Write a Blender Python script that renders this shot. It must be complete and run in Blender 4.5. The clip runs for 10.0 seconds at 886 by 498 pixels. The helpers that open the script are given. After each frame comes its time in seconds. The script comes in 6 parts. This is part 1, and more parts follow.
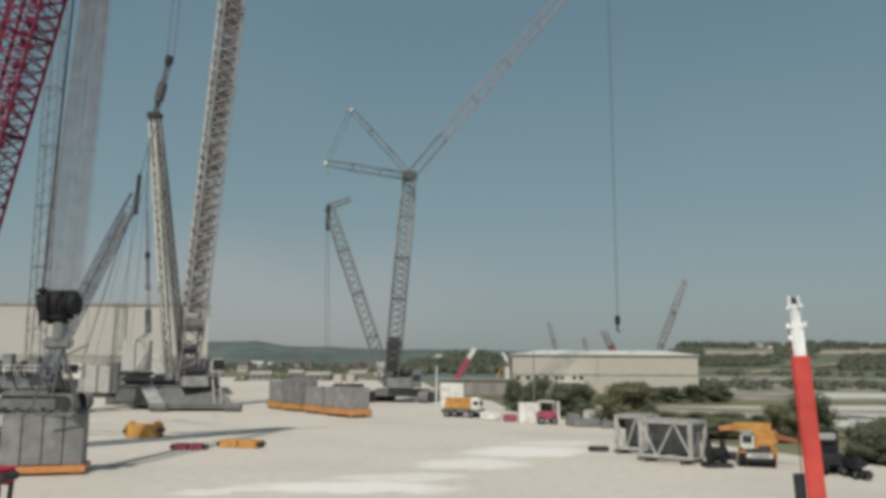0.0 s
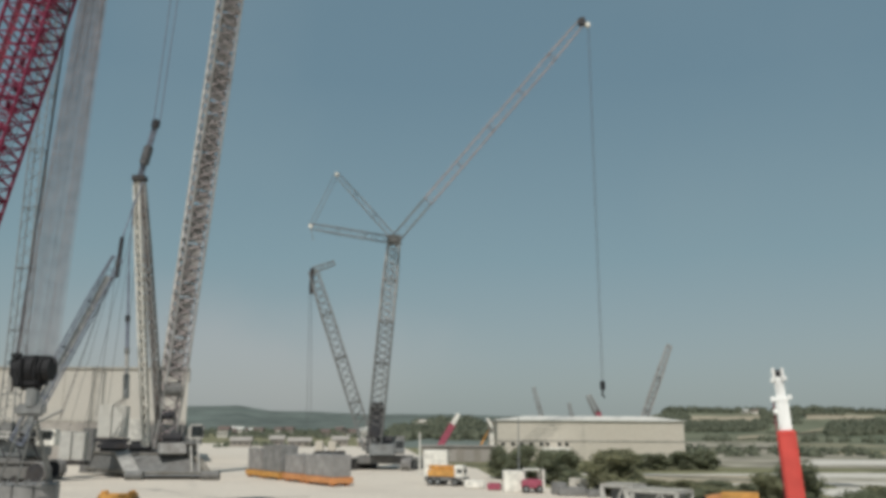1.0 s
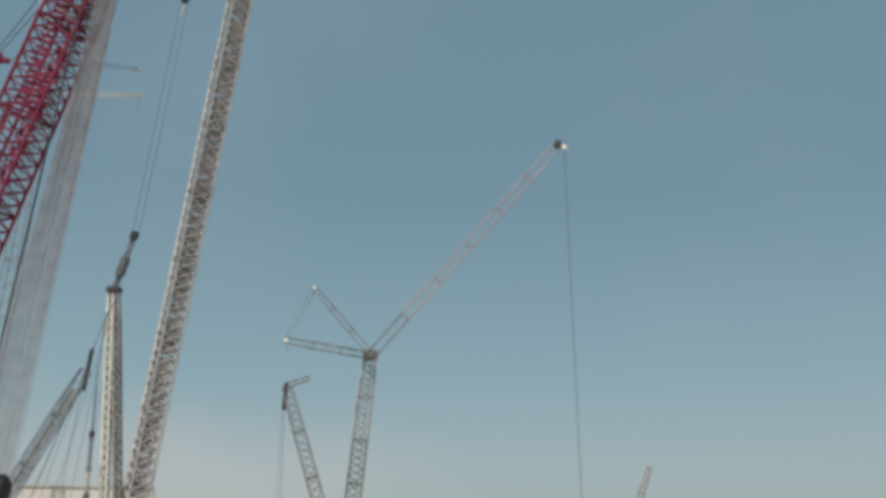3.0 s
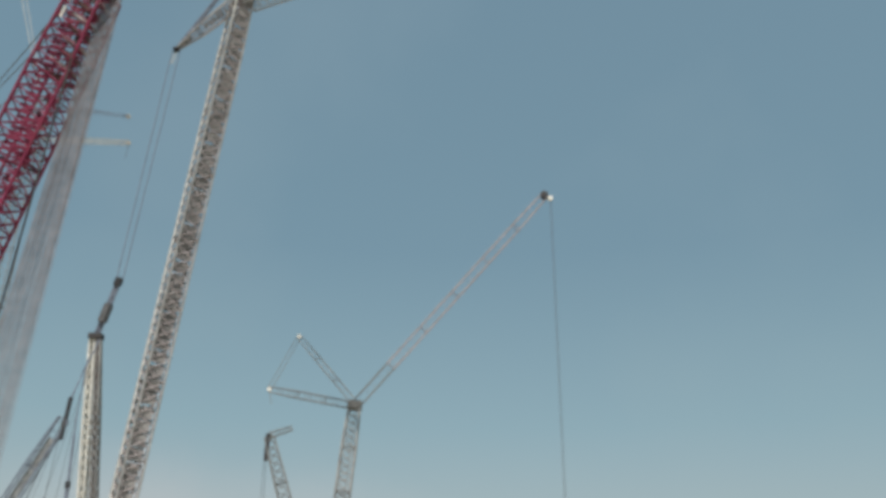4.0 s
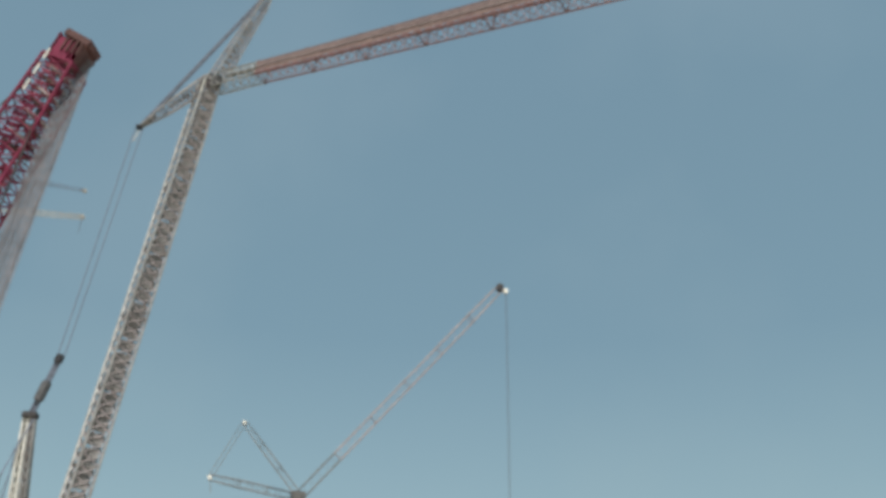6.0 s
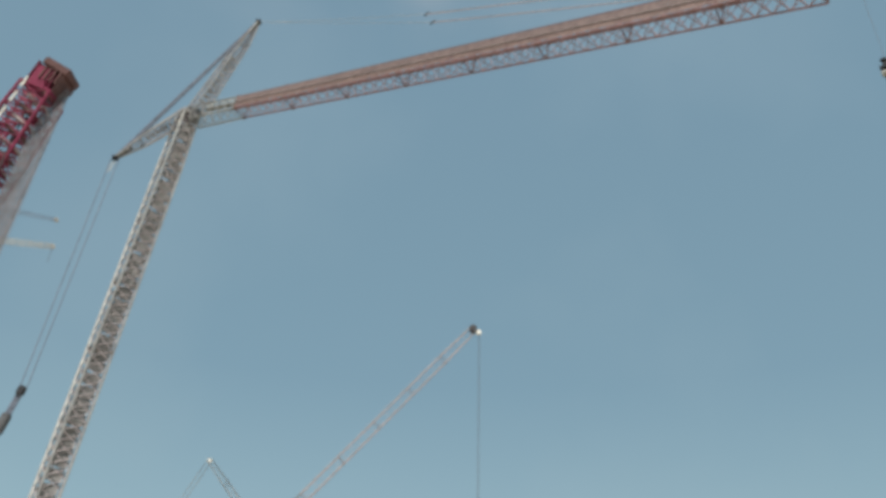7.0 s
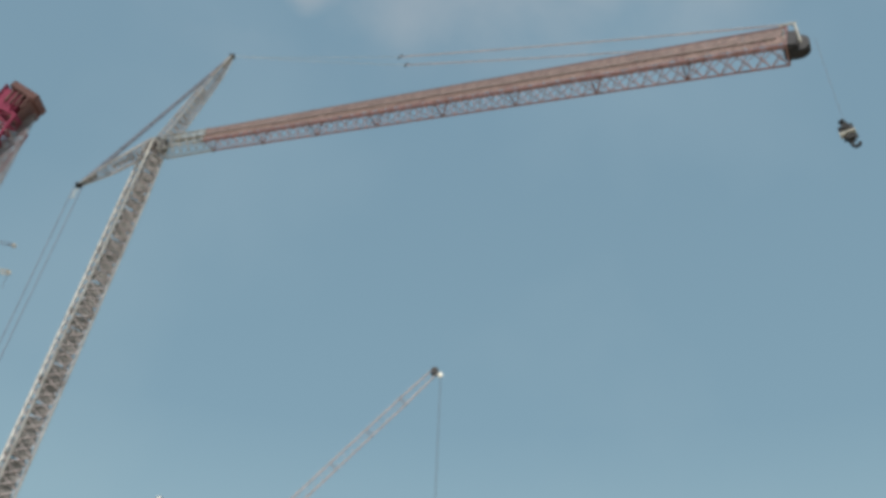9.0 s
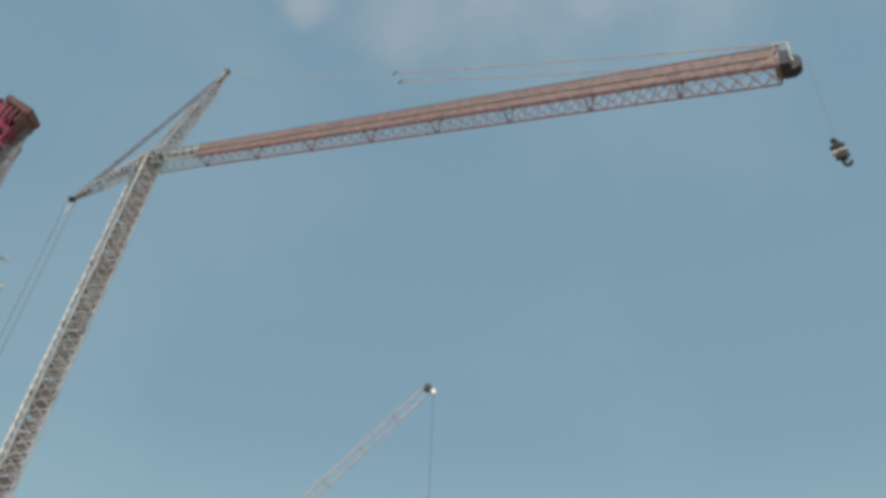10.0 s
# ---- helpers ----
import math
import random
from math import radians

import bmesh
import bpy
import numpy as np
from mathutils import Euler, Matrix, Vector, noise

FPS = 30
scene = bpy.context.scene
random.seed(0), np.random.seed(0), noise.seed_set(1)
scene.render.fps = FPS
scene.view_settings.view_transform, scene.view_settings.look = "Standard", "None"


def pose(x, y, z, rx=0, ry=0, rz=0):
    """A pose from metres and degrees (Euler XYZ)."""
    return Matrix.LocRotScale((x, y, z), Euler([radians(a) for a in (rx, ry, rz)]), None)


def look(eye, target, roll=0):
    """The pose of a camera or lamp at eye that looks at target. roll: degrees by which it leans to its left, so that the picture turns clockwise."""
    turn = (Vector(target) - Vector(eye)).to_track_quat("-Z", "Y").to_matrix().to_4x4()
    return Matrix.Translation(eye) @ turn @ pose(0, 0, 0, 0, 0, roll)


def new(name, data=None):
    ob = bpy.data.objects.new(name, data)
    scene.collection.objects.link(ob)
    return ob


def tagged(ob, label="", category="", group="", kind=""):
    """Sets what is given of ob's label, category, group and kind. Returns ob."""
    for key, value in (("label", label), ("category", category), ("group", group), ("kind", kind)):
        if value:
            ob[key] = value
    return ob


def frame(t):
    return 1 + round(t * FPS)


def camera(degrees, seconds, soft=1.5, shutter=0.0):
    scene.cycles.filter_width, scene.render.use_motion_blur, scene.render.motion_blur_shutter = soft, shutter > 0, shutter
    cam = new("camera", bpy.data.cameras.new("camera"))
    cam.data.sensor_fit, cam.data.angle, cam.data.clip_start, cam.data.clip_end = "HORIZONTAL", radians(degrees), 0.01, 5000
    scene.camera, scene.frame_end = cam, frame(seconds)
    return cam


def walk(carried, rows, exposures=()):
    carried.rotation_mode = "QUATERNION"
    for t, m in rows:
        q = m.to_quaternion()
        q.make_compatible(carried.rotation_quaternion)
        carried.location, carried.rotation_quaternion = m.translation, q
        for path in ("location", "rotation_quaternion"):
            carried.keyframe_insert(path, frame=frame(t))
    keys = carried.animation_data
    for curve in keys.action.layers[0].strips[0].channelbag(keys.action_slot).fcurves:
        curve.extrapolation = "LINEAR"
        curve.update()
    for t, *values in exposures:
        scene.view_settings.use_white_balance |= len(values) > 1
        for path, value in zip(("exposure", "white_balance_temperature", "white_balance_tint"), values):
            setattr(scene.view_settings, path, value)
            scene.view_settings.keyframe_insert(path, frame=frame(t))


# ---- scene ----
cam = camera(57.0, 10.0, soft=4.0)
PATH = [
    (0, pose(0.000, 0.000, 7.000, 97.899, -0.285, 0.003)),
    (0.2, pose(0.024, 0.045, 7.035, 98.934, -0.283, -0.226)),
    (0.5, pose(0.054, 0.102, 7.079, 99.969, -0.280, -0.455)),
    (1, pose(0.099, 0.186, 7.144, 102.343, -0.308, -1.085)),
    (1.5, pose(0.135, 0.255, 7.197, 104.437, -0.276, -1.589)),
    (2, pose(0.165, 0.311, 7.240, 106.707, -0.285, -1.914)),
    (2.5, pose(0.190, 0.357, 7.276, 108.444, -0.370, -2.221)),
    (2.7, pose(0.198, 0.373, 7.288, 109.200, -0.542, -2.488)),
    (3.8, pose(0.234, 0.441, 7.341, 113.371, -0.679, -3.478)),
    (4, pose(0.239, 0.451, 7.348, 113.898, -0.832, -3.855)),
    (4.5, pose(0.250, 0.472, 7.364, 115.344, -0.959, -4.687)),
    (5, pose(0.259, 0.489, 7.377, 116.946, -1.128, -5.636)),
    (5.5, pose(0.267, 0.502, 7.388, 118.556, -1.344, -6.568)),
    (6, pose(0.273, 0.514, 7.396, 120.232, -1.539, -7.684)),
    (6.2, pose(0.275, 0.518, 7.399, 121.057, -1.759, -8.237)),
    (7.3, pose(0.284, 0.535, 7.412, 123.628, -1.978, -10.611)),
    (7.5, pose(0.285, 0.537, 7.414, 123.997, -2.059, -11.032)),
    (8, pose(0.288, 0.542, 7.418, 124.786, -2.196, -12.118)),
    (8.5, pose(0.290, 0.546, 7.421, 125.437, -2.274, -12.730)),
    (9, pose(0.292, 0.550, 7.424, 126.127, -2.344, -13.251)),
    (9.5, pose(0.293, 0.552, 7.426, 126.688, -2.309, -13.493)),
    (10, pose(0.295, 0.555, 7.428, 127.276, -2.308, -13.768)),
]
walk(cam, PATH, [(0, -0.42), (1, -0.3), (2.5, -0.12), (4.5, 0.06), (6, 0.15), (7.5, 0.25), (10, 0.27)])

# ---- world and sun ----
SUN_EL, SUN_AZ = radians(52), radians(187)   # the sun stands high behind the camera
world = bpy.data.worlds.new("world")
scene.world = world
world.use_nodes = True
wn, wl = world.node_tree.nodes, world.node_tree.links
wn.clear()
sky = wn.new("ShaderNodeTexSky")
sky.sky_type = "NISHITA"
sky.sun_disc = False
sky.sun_elevation, sky.sun_rotation = SUN_EL, SUN_AZ
sky.air_density, sky.dust_density, sky.ozone_density = 1.0, 2.0, 1.0
hsv = wn.new("ShaderNodeHueSaturation")
hsv.inputs["Saturation"].default_value = 0.72
coord = wn.new("ShaderNodeTexCoord")
cl = wn.new("ShaderNodeTexNoise")
cl.inputs["Scale"].default_value = 2.2
cl.inputs["Detail"].default_value = 4.0
ramp = wn.new("ShaderNodeValToRGB")
ramp.color_ramp.elements[0].position, ramp.color_ramp.elements[1].position = 0.52, 0.85
mixc = wn.new("ShaderNodeMixRGB")
mixc.inputs["Color2"].default_value = (5.0, 5.2, 5.4, 1)
scl = wn.new("ShaderNodeMath")
scl.operation = "MULTIPLY"
scl.inputs[1].default_value = 0.5
bg = wn.new("ShaderNodeBackground")
bg.inputs["Strength"].default_value = 0.085
wo = wn.new("ShaderNodeOutputWorld")
wl.new(sky.outputs[0], hsv.inputs["Color"])
wl.new(coord.outputs["Generated"], cl.inputs["Vector"])
wl.new(cl.outputs["Fac"], ramp.inputs["Fac"])
wl.new(ramp.outputs["Color"], scl.inputs[0])
wl.new(scl.outputs[0], mixc.inputs["Fac"])
wl.new(hsv.outputs["Color"], mixc.inputs["Color1"])
wl.new(mixc.outputs[0], bg.inputs["Color"])
# a hazy veil over the clear sky: pale at the horizon, teal blue above
sepz = wn.new("ShaderNodeSeparateXYZ")
veil = wn.new("ShaderNodeValToRGB")
stops = ((0.0, (0.41, 0.48, 0.47)), (0.08, (0.37, 0.47, 0.487)), (0.20, (0.262, 0.415, 0.462)), (0.40, (0.187, 0.326, 0.402)), (0.85, (0.182, 0.308, 0.396)))
veil.color_ramp.elements[0].color = (*stops[0][1], 1)
veil.color_ramp.elements[1].position, veil.color_ramp.elements[1].color = stops[-1][0], (*stops[-1][1], 1)
for at_z, col in stops[1:-1]:
    veil.color_ramp.elements.new(at_z).color = (*col, 1)
bg2 = wn.new("ShaderNodeBackground")
mixs = wn.new("ShaderNodeMixShader")
mixs.inputs["Fac"].default_value = 0.72
wl.new(coord.outputs["Generated"], sepz.inputs[0])
wl.new(sepz.outputs["Z"], veil.inputs["Fac"])
cl2 = wn.new("ShaderNodeTexNoise")
cl2.inputs["Scale"].default_value, cl2.inputs["Detail"].default_value = 5.5, 5.0
high = wn.new("ShaderNodeMapRange")
high.inputs["From Min"].default_value, high.inputs["From Max"].default_value = 0.72, 0.90
wisp = wn.new("ShaderNodeMapRange")
wisp.inputs["From Min"].default_value, wisp.inputs["From Max"].default_value = 0.42, 0.62
amount = wn.new("ShaderNodeMath")
amount.operation = "MULTIPLY"
veiled = wn.new("ShaderNodeMixRGB")
veiled.inputs["Color2"].default_value = (0.42, 0.47, 0.50, 1)
wl.new(coord.outputs["Generated"], cl2.inputs["Vector"])
wl.new(sepz.outputs["Z"], high.inputs["Value"])
wl.new(cl2.outputs["Fac"], wisp.inputs["Value"])
wl.new(high.outputs[0], amount.inputs[0])
wl.new(wisp.outputs[0], amount.inputs[1])
wl.new(amount.outputs[0], veiled.inputs["Fac"])
wl.new(veil.outputs["Color"], veiled.inputs["Color1"])


def cloud(under, at, size, amount, color, ragged_scale, reach_to):
    """A pale cloud in one part of the sky, with ragged soft edges, laid over the colour under it."""
    place = wn.new("ShaderNodeMapping")
    place.vector_type = "TEXTURE"
    place.inputs["Location"].default_value, place.inputs["Scale"].default_value = at, size
    ragged = wn.new("ShaderNodeTexNoise")
    ragged.inputs["Scale"].default_value, ragged.inputs["Detail"].default_value = ragged_scale, 5.0
    push = wn.new("ShaderNodeVectorMath")
    push.operation = "MULTIPLY_ADD"
    push.inputs[1].default_value, push.inputs[2].default_value = Vector((1, 1, 0.6)) * reach_to, Vector((-0.5, -0.5, -0.3)) * reach_to
    moved = wn.new("ShaderNodeVectorMath")
    reach = wn.new("ShaderNodeVectorMath")
    reach.operation = "LENGTH"
    edge = wn.new("ShaderNodeMapRange")
    edge.interpolation_type = "SMOOTHSTEP"
    edge.inputs["From Min"].default_value, edge.inputs["From Max"].default_value, edge.inputs["To Max"].default_value = 1.15, 0.2, amount
    over = wn.new("ShaderNodeMixRGB")
    over.inputs["Color2"].default_value = (*color, 1)
    wl.new(coord.outputs["Generated"], ragged.inputs["Vector"])
    wl.new(ragged.outputs["Color"], push.inputs[0])
    wl.new(push.outputs[0], moved.inputs[0])
    wl.new(coord.outputs["Generated"], moved.inputs[1])
    wl.new(moved.outputs[0], place.inputs["Vector"])
    wl.new(place.outputs[0], reach.inputs[0])
    wl.new(reach.outputs["Value"], edge.inputs["Value"])
    wl.new(edge.outputs[0], over.inputs["Fac"])
    wl.new(under, over.inputs["Color1"])
    return over.outputs[0]


# a low cloud bank over the ridge, and small fair weather clouds high up
seen_sky = cloud(veiled.outputs[0], (-0.22, 0.97, 0.065), (0.30, 0.5, 0.10), 0.55, (0.56, 0.57, 0.57), 6.0, 0.16)
seen_sky = cloud(seen_sky, (-0.048, 0.606, 0.794), (0.035, 0.05, 0.03), 0.5, (0.46, 0.49, 0.50), 16.0, 0.05)
seen_sky = cloud(seen_sky, (0.055, 0.604, 0.796), (0.08, 0.06, 0.05), 0.22, (0.46, 0.49, 0.51), 14.0, 0.06)
wl.new(seen_sky, bg2.inputs["Color"])
wl.new(bg.outputs[0], mixs.inputs[1])
wl.new(bg2.outputs[0], mixs.inputs[2])
wl.new(mixs.outputs[0], wo.inputs["Surface"])

sun = new("sun", bpy.data.lights.new("sun", "SUN"))
sun.data.energy, sun.data.angle, sun.data.color = 4.0, radians(0.6), (1.0, 0.96, 0.89)
sun_from = Vector((math.sin(SUN_AZ) * math.cos(SUN_EL), math.cos(SUN_AZ) * math.cos(SUN_EL), math.sin(SUN_EL)))
sun.matrix_world = look(sun_from * 300, (0, 0, 0))


# ---- materials ----
def mat(name, color, rough=0.6, metal=0.0, vary=0.25, scale=1.5, dirt=None, dirt_amount=0.4, dirt_scale=0.35, bump=0.0, spec=0.25):
    """Paint, concrete, steel: a base colour with grain, larger stains of a second colour, and fine relief."""
    m = bpy.data.materials.new(name)
    m.use_nodes = True
    n, l = m.node_tree.nodes, m.node_tree.links
    b = n["Principled BSDF"]
    b.inputs["Roughness"].default_value, b.inputs["Metallic"].default_value = rough, metal
    b.inputs["Specular IOR Level"].default_value = spec
    tc = n.new("ShaderNodeTexCoord")
    fine = n.new("ShaderNodeTexNoise")
    fine.inputs["Scale"].default_value, fine.inputs["Detail"].default_value = scale, 6
    big = n.new("ShaderNodeTexNoise")
    big.inputs["Scale"].default_value, big.inputs["Detail"].default_value = dirt_scale, 4
    l.new(tc.outputs["Object"], fine.inputs["Vector"])
    l.new(tc.outputs["Object"], big.inputs["Vector"])
    mr = n.new("ShaderNodeMapRange")
    mr.inputs["From Min"].default_value, mr.inputs["From Max"].default_value = 0.3, 0.7
    mr.inputs["To Min"].default_value, mr.inputs["To Max"].default_value = 1 - vary, 1 + vary
    l.new(fine.outputs["Fac"], mr.inputs["Value"])
    mul = n.new("ShaderNodeVectorMath")
    mul.operation = "SCALE"
    mul.inputs[0].default_value = color
    l.new(mr.outputs[0], mul.inputs["Scale"])
    mx = n.new("ShaderNodeMixRGB")
    d = dirt or tuple(c * 0.55 for c in color)
    mx.inputs["Color2"].default_value = (*d, 1)
    rp = n.new("ShaderNodeMapRange")
    rp.inputs["From Min"].default_value, rp.inputs["From Max"].default_value = 0.48, 0.72
    rp.inputs["To Max"].default_value = dirt_amount
    l.new(big.outputs["Fac"], rp.inputs["Value"])
    l.new(rp.outputs[0], mx.inputs["Fac"])
    l.new(mul.outputs[0], mx.inputs["Color1"])
    l.new(mx.outputs[0], b.inputs["Base Color"])
    if bump:
        bp = n.new("ShaderNodeBump")
        bp.inputs["Strength"].default_value = bump
        l.new(fine.outputs["Fac"], bp.inputs["Height"])
        l.new(bp.outputs[0], b.inputs["Normal"])
    return m


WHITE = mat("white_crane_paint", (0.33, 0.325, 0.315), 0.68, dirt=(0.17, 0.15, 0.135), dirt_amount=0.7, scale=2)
STEELWHITE = mat("dull_white_steel", (0.45, 0.44, 0.41), 0.68, dirt=(0.28, 0.26, 0.23), dirt_amount=0.5)
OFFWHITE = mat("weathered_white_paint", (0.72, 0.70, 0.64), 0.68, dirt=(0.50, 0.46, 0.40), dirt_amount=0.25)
GREY = mat("grey_crane_paint", (0.17, 0.17, 0.165), 0.68, dirt=(0.12, 0.11, 0.10), dirt_amount=0.6)
MIDGREY = mat("grey_steel_lattice", (0.22, 0.23, 0.23), 0.68, dirt=(0.14, 0.13, 0.12), dirt_amount=0.6)
DARK = mat("dark_steel", (0.045, 0.045, 0.05), 0.68, metal=0.2, dirt=(0.10, 0.08, 0.06), dirt_amount=0.5)
BLACK = mat("black_paint", (0.018, 0.018, 0.02), 0.68, dirt=(0.05, 0.045, 0.04))
ROPE = mat("steel_rope", (0.13, 0.13, 0.135), 0.68, metal=0.3)
VEIL = mat("galvanised_hoist_rope", (0.225, 0.21, 0.22), 0.6)
PINKROPE = mat("pale_pinkish_rope", (0.50, 0.40, 0.39), 0.65, dirt=(0.40, 0.33, 0.32))
PENDANT = mat("pendant_bar_paint", (0.16, 0.18, 0.225), 0.68)
CRIMSON = mat("crimson_crane_paint", (0.195, 0.026, 0.062), 0.68, dirt=(0.20, 0.03, 0.045), dirt_amount=0.5)
RUSTRED = mat("faded_red_jib_paint", (0.25, 0.14, 0.14), 0.68, dirt=(0.24, 0.15, 0.14), dirt_amount=0.6)
WALKWAY = mat("brown_walkway_grating", (0.195, 0.14, 0.13), 0.7, dirt=(0.15, 0.11, 0.105), dirt_amount=0.6)
TANGRATE = mat("tan_walkway_grating", (0.24, 0.165, 0.145), 0.7, dirt=(0.15, 0.085, 0.085), dirt_amount=0.7, dirt_scale=0.6)
GRATING = mat("galvanised_grating", (0.215, 0.20, 0.175), 0.6, dirt=(0.18, 0.15, 0.11), dirt_amount=0.7)
YELLOW = mat("yellow_orange_paint", (0.57, 0.30, 0.09), 0.68, dirt=(0.40, 0.17, 0.03), dirt_amount=0.5)
ORANGE = mat("orange_paint", (0.60, 0.28, 0.12), 0.68, dirt=(0.45, 0.15, 0.03), dirt_amount=0.5)
BLUSH = mat("faded_pinkish_steel", (0.40, 0.345, 0.345), 0.68, dirt=(0.30, 0.24, 0.235), dirt_amount=0.5)
JIBLACE = mat("faded_rose_lattice_paint", (0.33, 0.22, 0.225), 0.68, dirt=(0.25, 0.16, 0.155), dirt_amount=0.5)
HEADPLATE = mat("red_brown_head_plate", (0.12, 0.06, 0.056), 0.7, dirt=(0.09, 0.065, 0.055), dirt_amount=0.6)
FRONTGRATE = mat("pale_walkway_grating", (0.345, 0.33, 0.32), 0.65, vary=0.3, scale=0.9, dirt=(0.22, 0.20, 0.19), dirt_amount=0.6, dirt_scale=0.5)
WEIGHT = mat("smooth_cast_weight", (0.30, 0.29, 0.28), 0.7, dirt=(0.20, 0.19, 0.18), dirt_amount=0.5, scale=0.8)
SHED = mat("dull_brown_shed_wall", (0.29, 0.265, 0.235), 0.8, vary=0.12, dirt=(0.22, 0.20, 0.17), dirt_amount=0.5, dirt_scale=0.12)
DRYFIELD = mat("dry_stubble_field", (0.36, 0.31, 0.225), 0.95, vary=0.2, scale=0.03, dirt=(0.19, 0.18, 0.11), dirt_amount=0.6, dirt_scale=0.012)
MEADOW = mat("dull_green_meadow", (0.15, 0.16, 0.105), 0.95, vary=0.3, scale=0.03, dirt=(0.10, 0.12, 0.07), dirt_amount=0.6, dirt_scale=0.01)
RUSTORANGE = mat("rusty_orange_paint", (0.30, 0.13, 0.06), 0.72, dirt=(0.16, 0.08, 0.05), dirt_amount=0.7)
FRAMERED = mat("deep_red_frame_paint", (0.40, 0.035, 0.065), 0.68, dirt=(0.25, 0.03, 0.045), dirt_amount=0.4)
RED = mat("signal_red_paint", (0.60, 0.085, 0.07), 0.68, dirt=(0.45, 0.05, 0.04), dirt_amount=0.3)
BOOMWHITE = mat("bright_white_paint", (0.82, 0.82, 0.80), 0.68, dirt=(0.6, 0.6, 0.58), dirt_amount=0.3)
SLAB = mat("cast_counterweight", (0.235, 0.232, 0.225), 0.7, dirt=(0.13, 0.13, 0.125), dirt_amount=0.6, scale=1.2)
PLATE = mat("tread_plate", (0.235, 0.228, 0.22), 0.6, dirt=(0.12, 0.11, 0.10), dirt_amount=0.6)
CLAD = mat("cream_wall_cladding", (0.53, 0.49, 0.42), 0.7, vary=0.05, dirt=(0.50, 0.45, 0.38), dirt_amount=0.4, dirt_scale=0.05)
CLADLINE = mat("grey_cladding_joint", (0.36, 0.34, 0.30), 0.7)
ROOF = mat("pale_metal_roof", (0.55, 0.54, 0.50), 0.68, vary=0.08)
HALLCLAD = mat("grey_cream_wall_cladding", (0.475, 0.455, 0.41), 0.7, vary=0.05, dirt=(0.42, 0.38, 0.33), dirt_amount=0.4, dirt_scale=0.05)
PLINTH = mat("dusty_wall_plinth", (0.35, 0.325, 0.295), 0.75, vary=0.12, dirt=(0.25, 0.23, 0.21), dirt_amount=0.6, dirt_scale=0.15)
CASTWHITE = mat("pale_cast_ballast", (0.56, 0.55, 0.51), 0.7, vary=0.08, dirt=(0.40, 0.38, 0.34), dirt_amount=0.35, dirt_scale=0.9)
# red paled to carry distance haze; also used for pinkish and faded parts
PALERED = mat("hazy_faded_red_paint", (0.34, 0.085, 0.125), 0.68, dirt=(0.30, 0.07, 0.07), dirt_amount=0.5)
RIBGREY = mat("pale_grey_steel", (0.36, 0.35, 0.33), 0.68, dirt=(0.26, 0.25, 0.23), dirt_amount=0.4)
GLASS = mat("dark_window_glass", (0.02, 0.025, 0.03), 0.08, spec=0.8)
RUBBER = mat("tyre_rubber", (0.02, 0.02, 0.02), 0.85)
TILE = mat("red_brown_roof_tiles", (0.15, 0.115, 0.10), 0.8)
RENDER = mat("pale_house_render", (0.66, 0.62, 0.55), 0.8)
BARK = mat("bark", (0.09, 0.07, 0.05), 0.9)
ROAD = mat("pale_gravel_road", (0.56, 0.53, 0.47), 0.9, dirt=(0.3, 0.28, 0.22))
GRAVEL = mat("rubble_ground", (0.30, 0.275, 0.22), 0.9, vary=0.6, scale=0.12, dirt=(0.13, 0.13, 0.08), dirt_amount=0.9, dirt_scale=0.06)
PALEGRAVEL = mat("pale_gravel_ground", (0.40, 0.37, 0.31), 0.9, vary=0.3, scale=0.15, dirt=(0.26, 0.25, 0.18), dirt_amount=0.7, dirt_scale=0.05)
# darkened concrete colour for the cast shadow streaks drawn on the yard
STREAKTINT = mat("shadow_streak_tint", (0.20, 0.185, 0.165), 0.8, vary=0.3, scale=0.8)
CONCRETE = mat("yard_concrete", (0.60, 0.54, 0.46), 0.85, vary=0.08, scale=1.3, dirt=(0.50, 0.445, 0.38), dirt_amount=0.7, dirt_scale=0.07, bump=0.04)


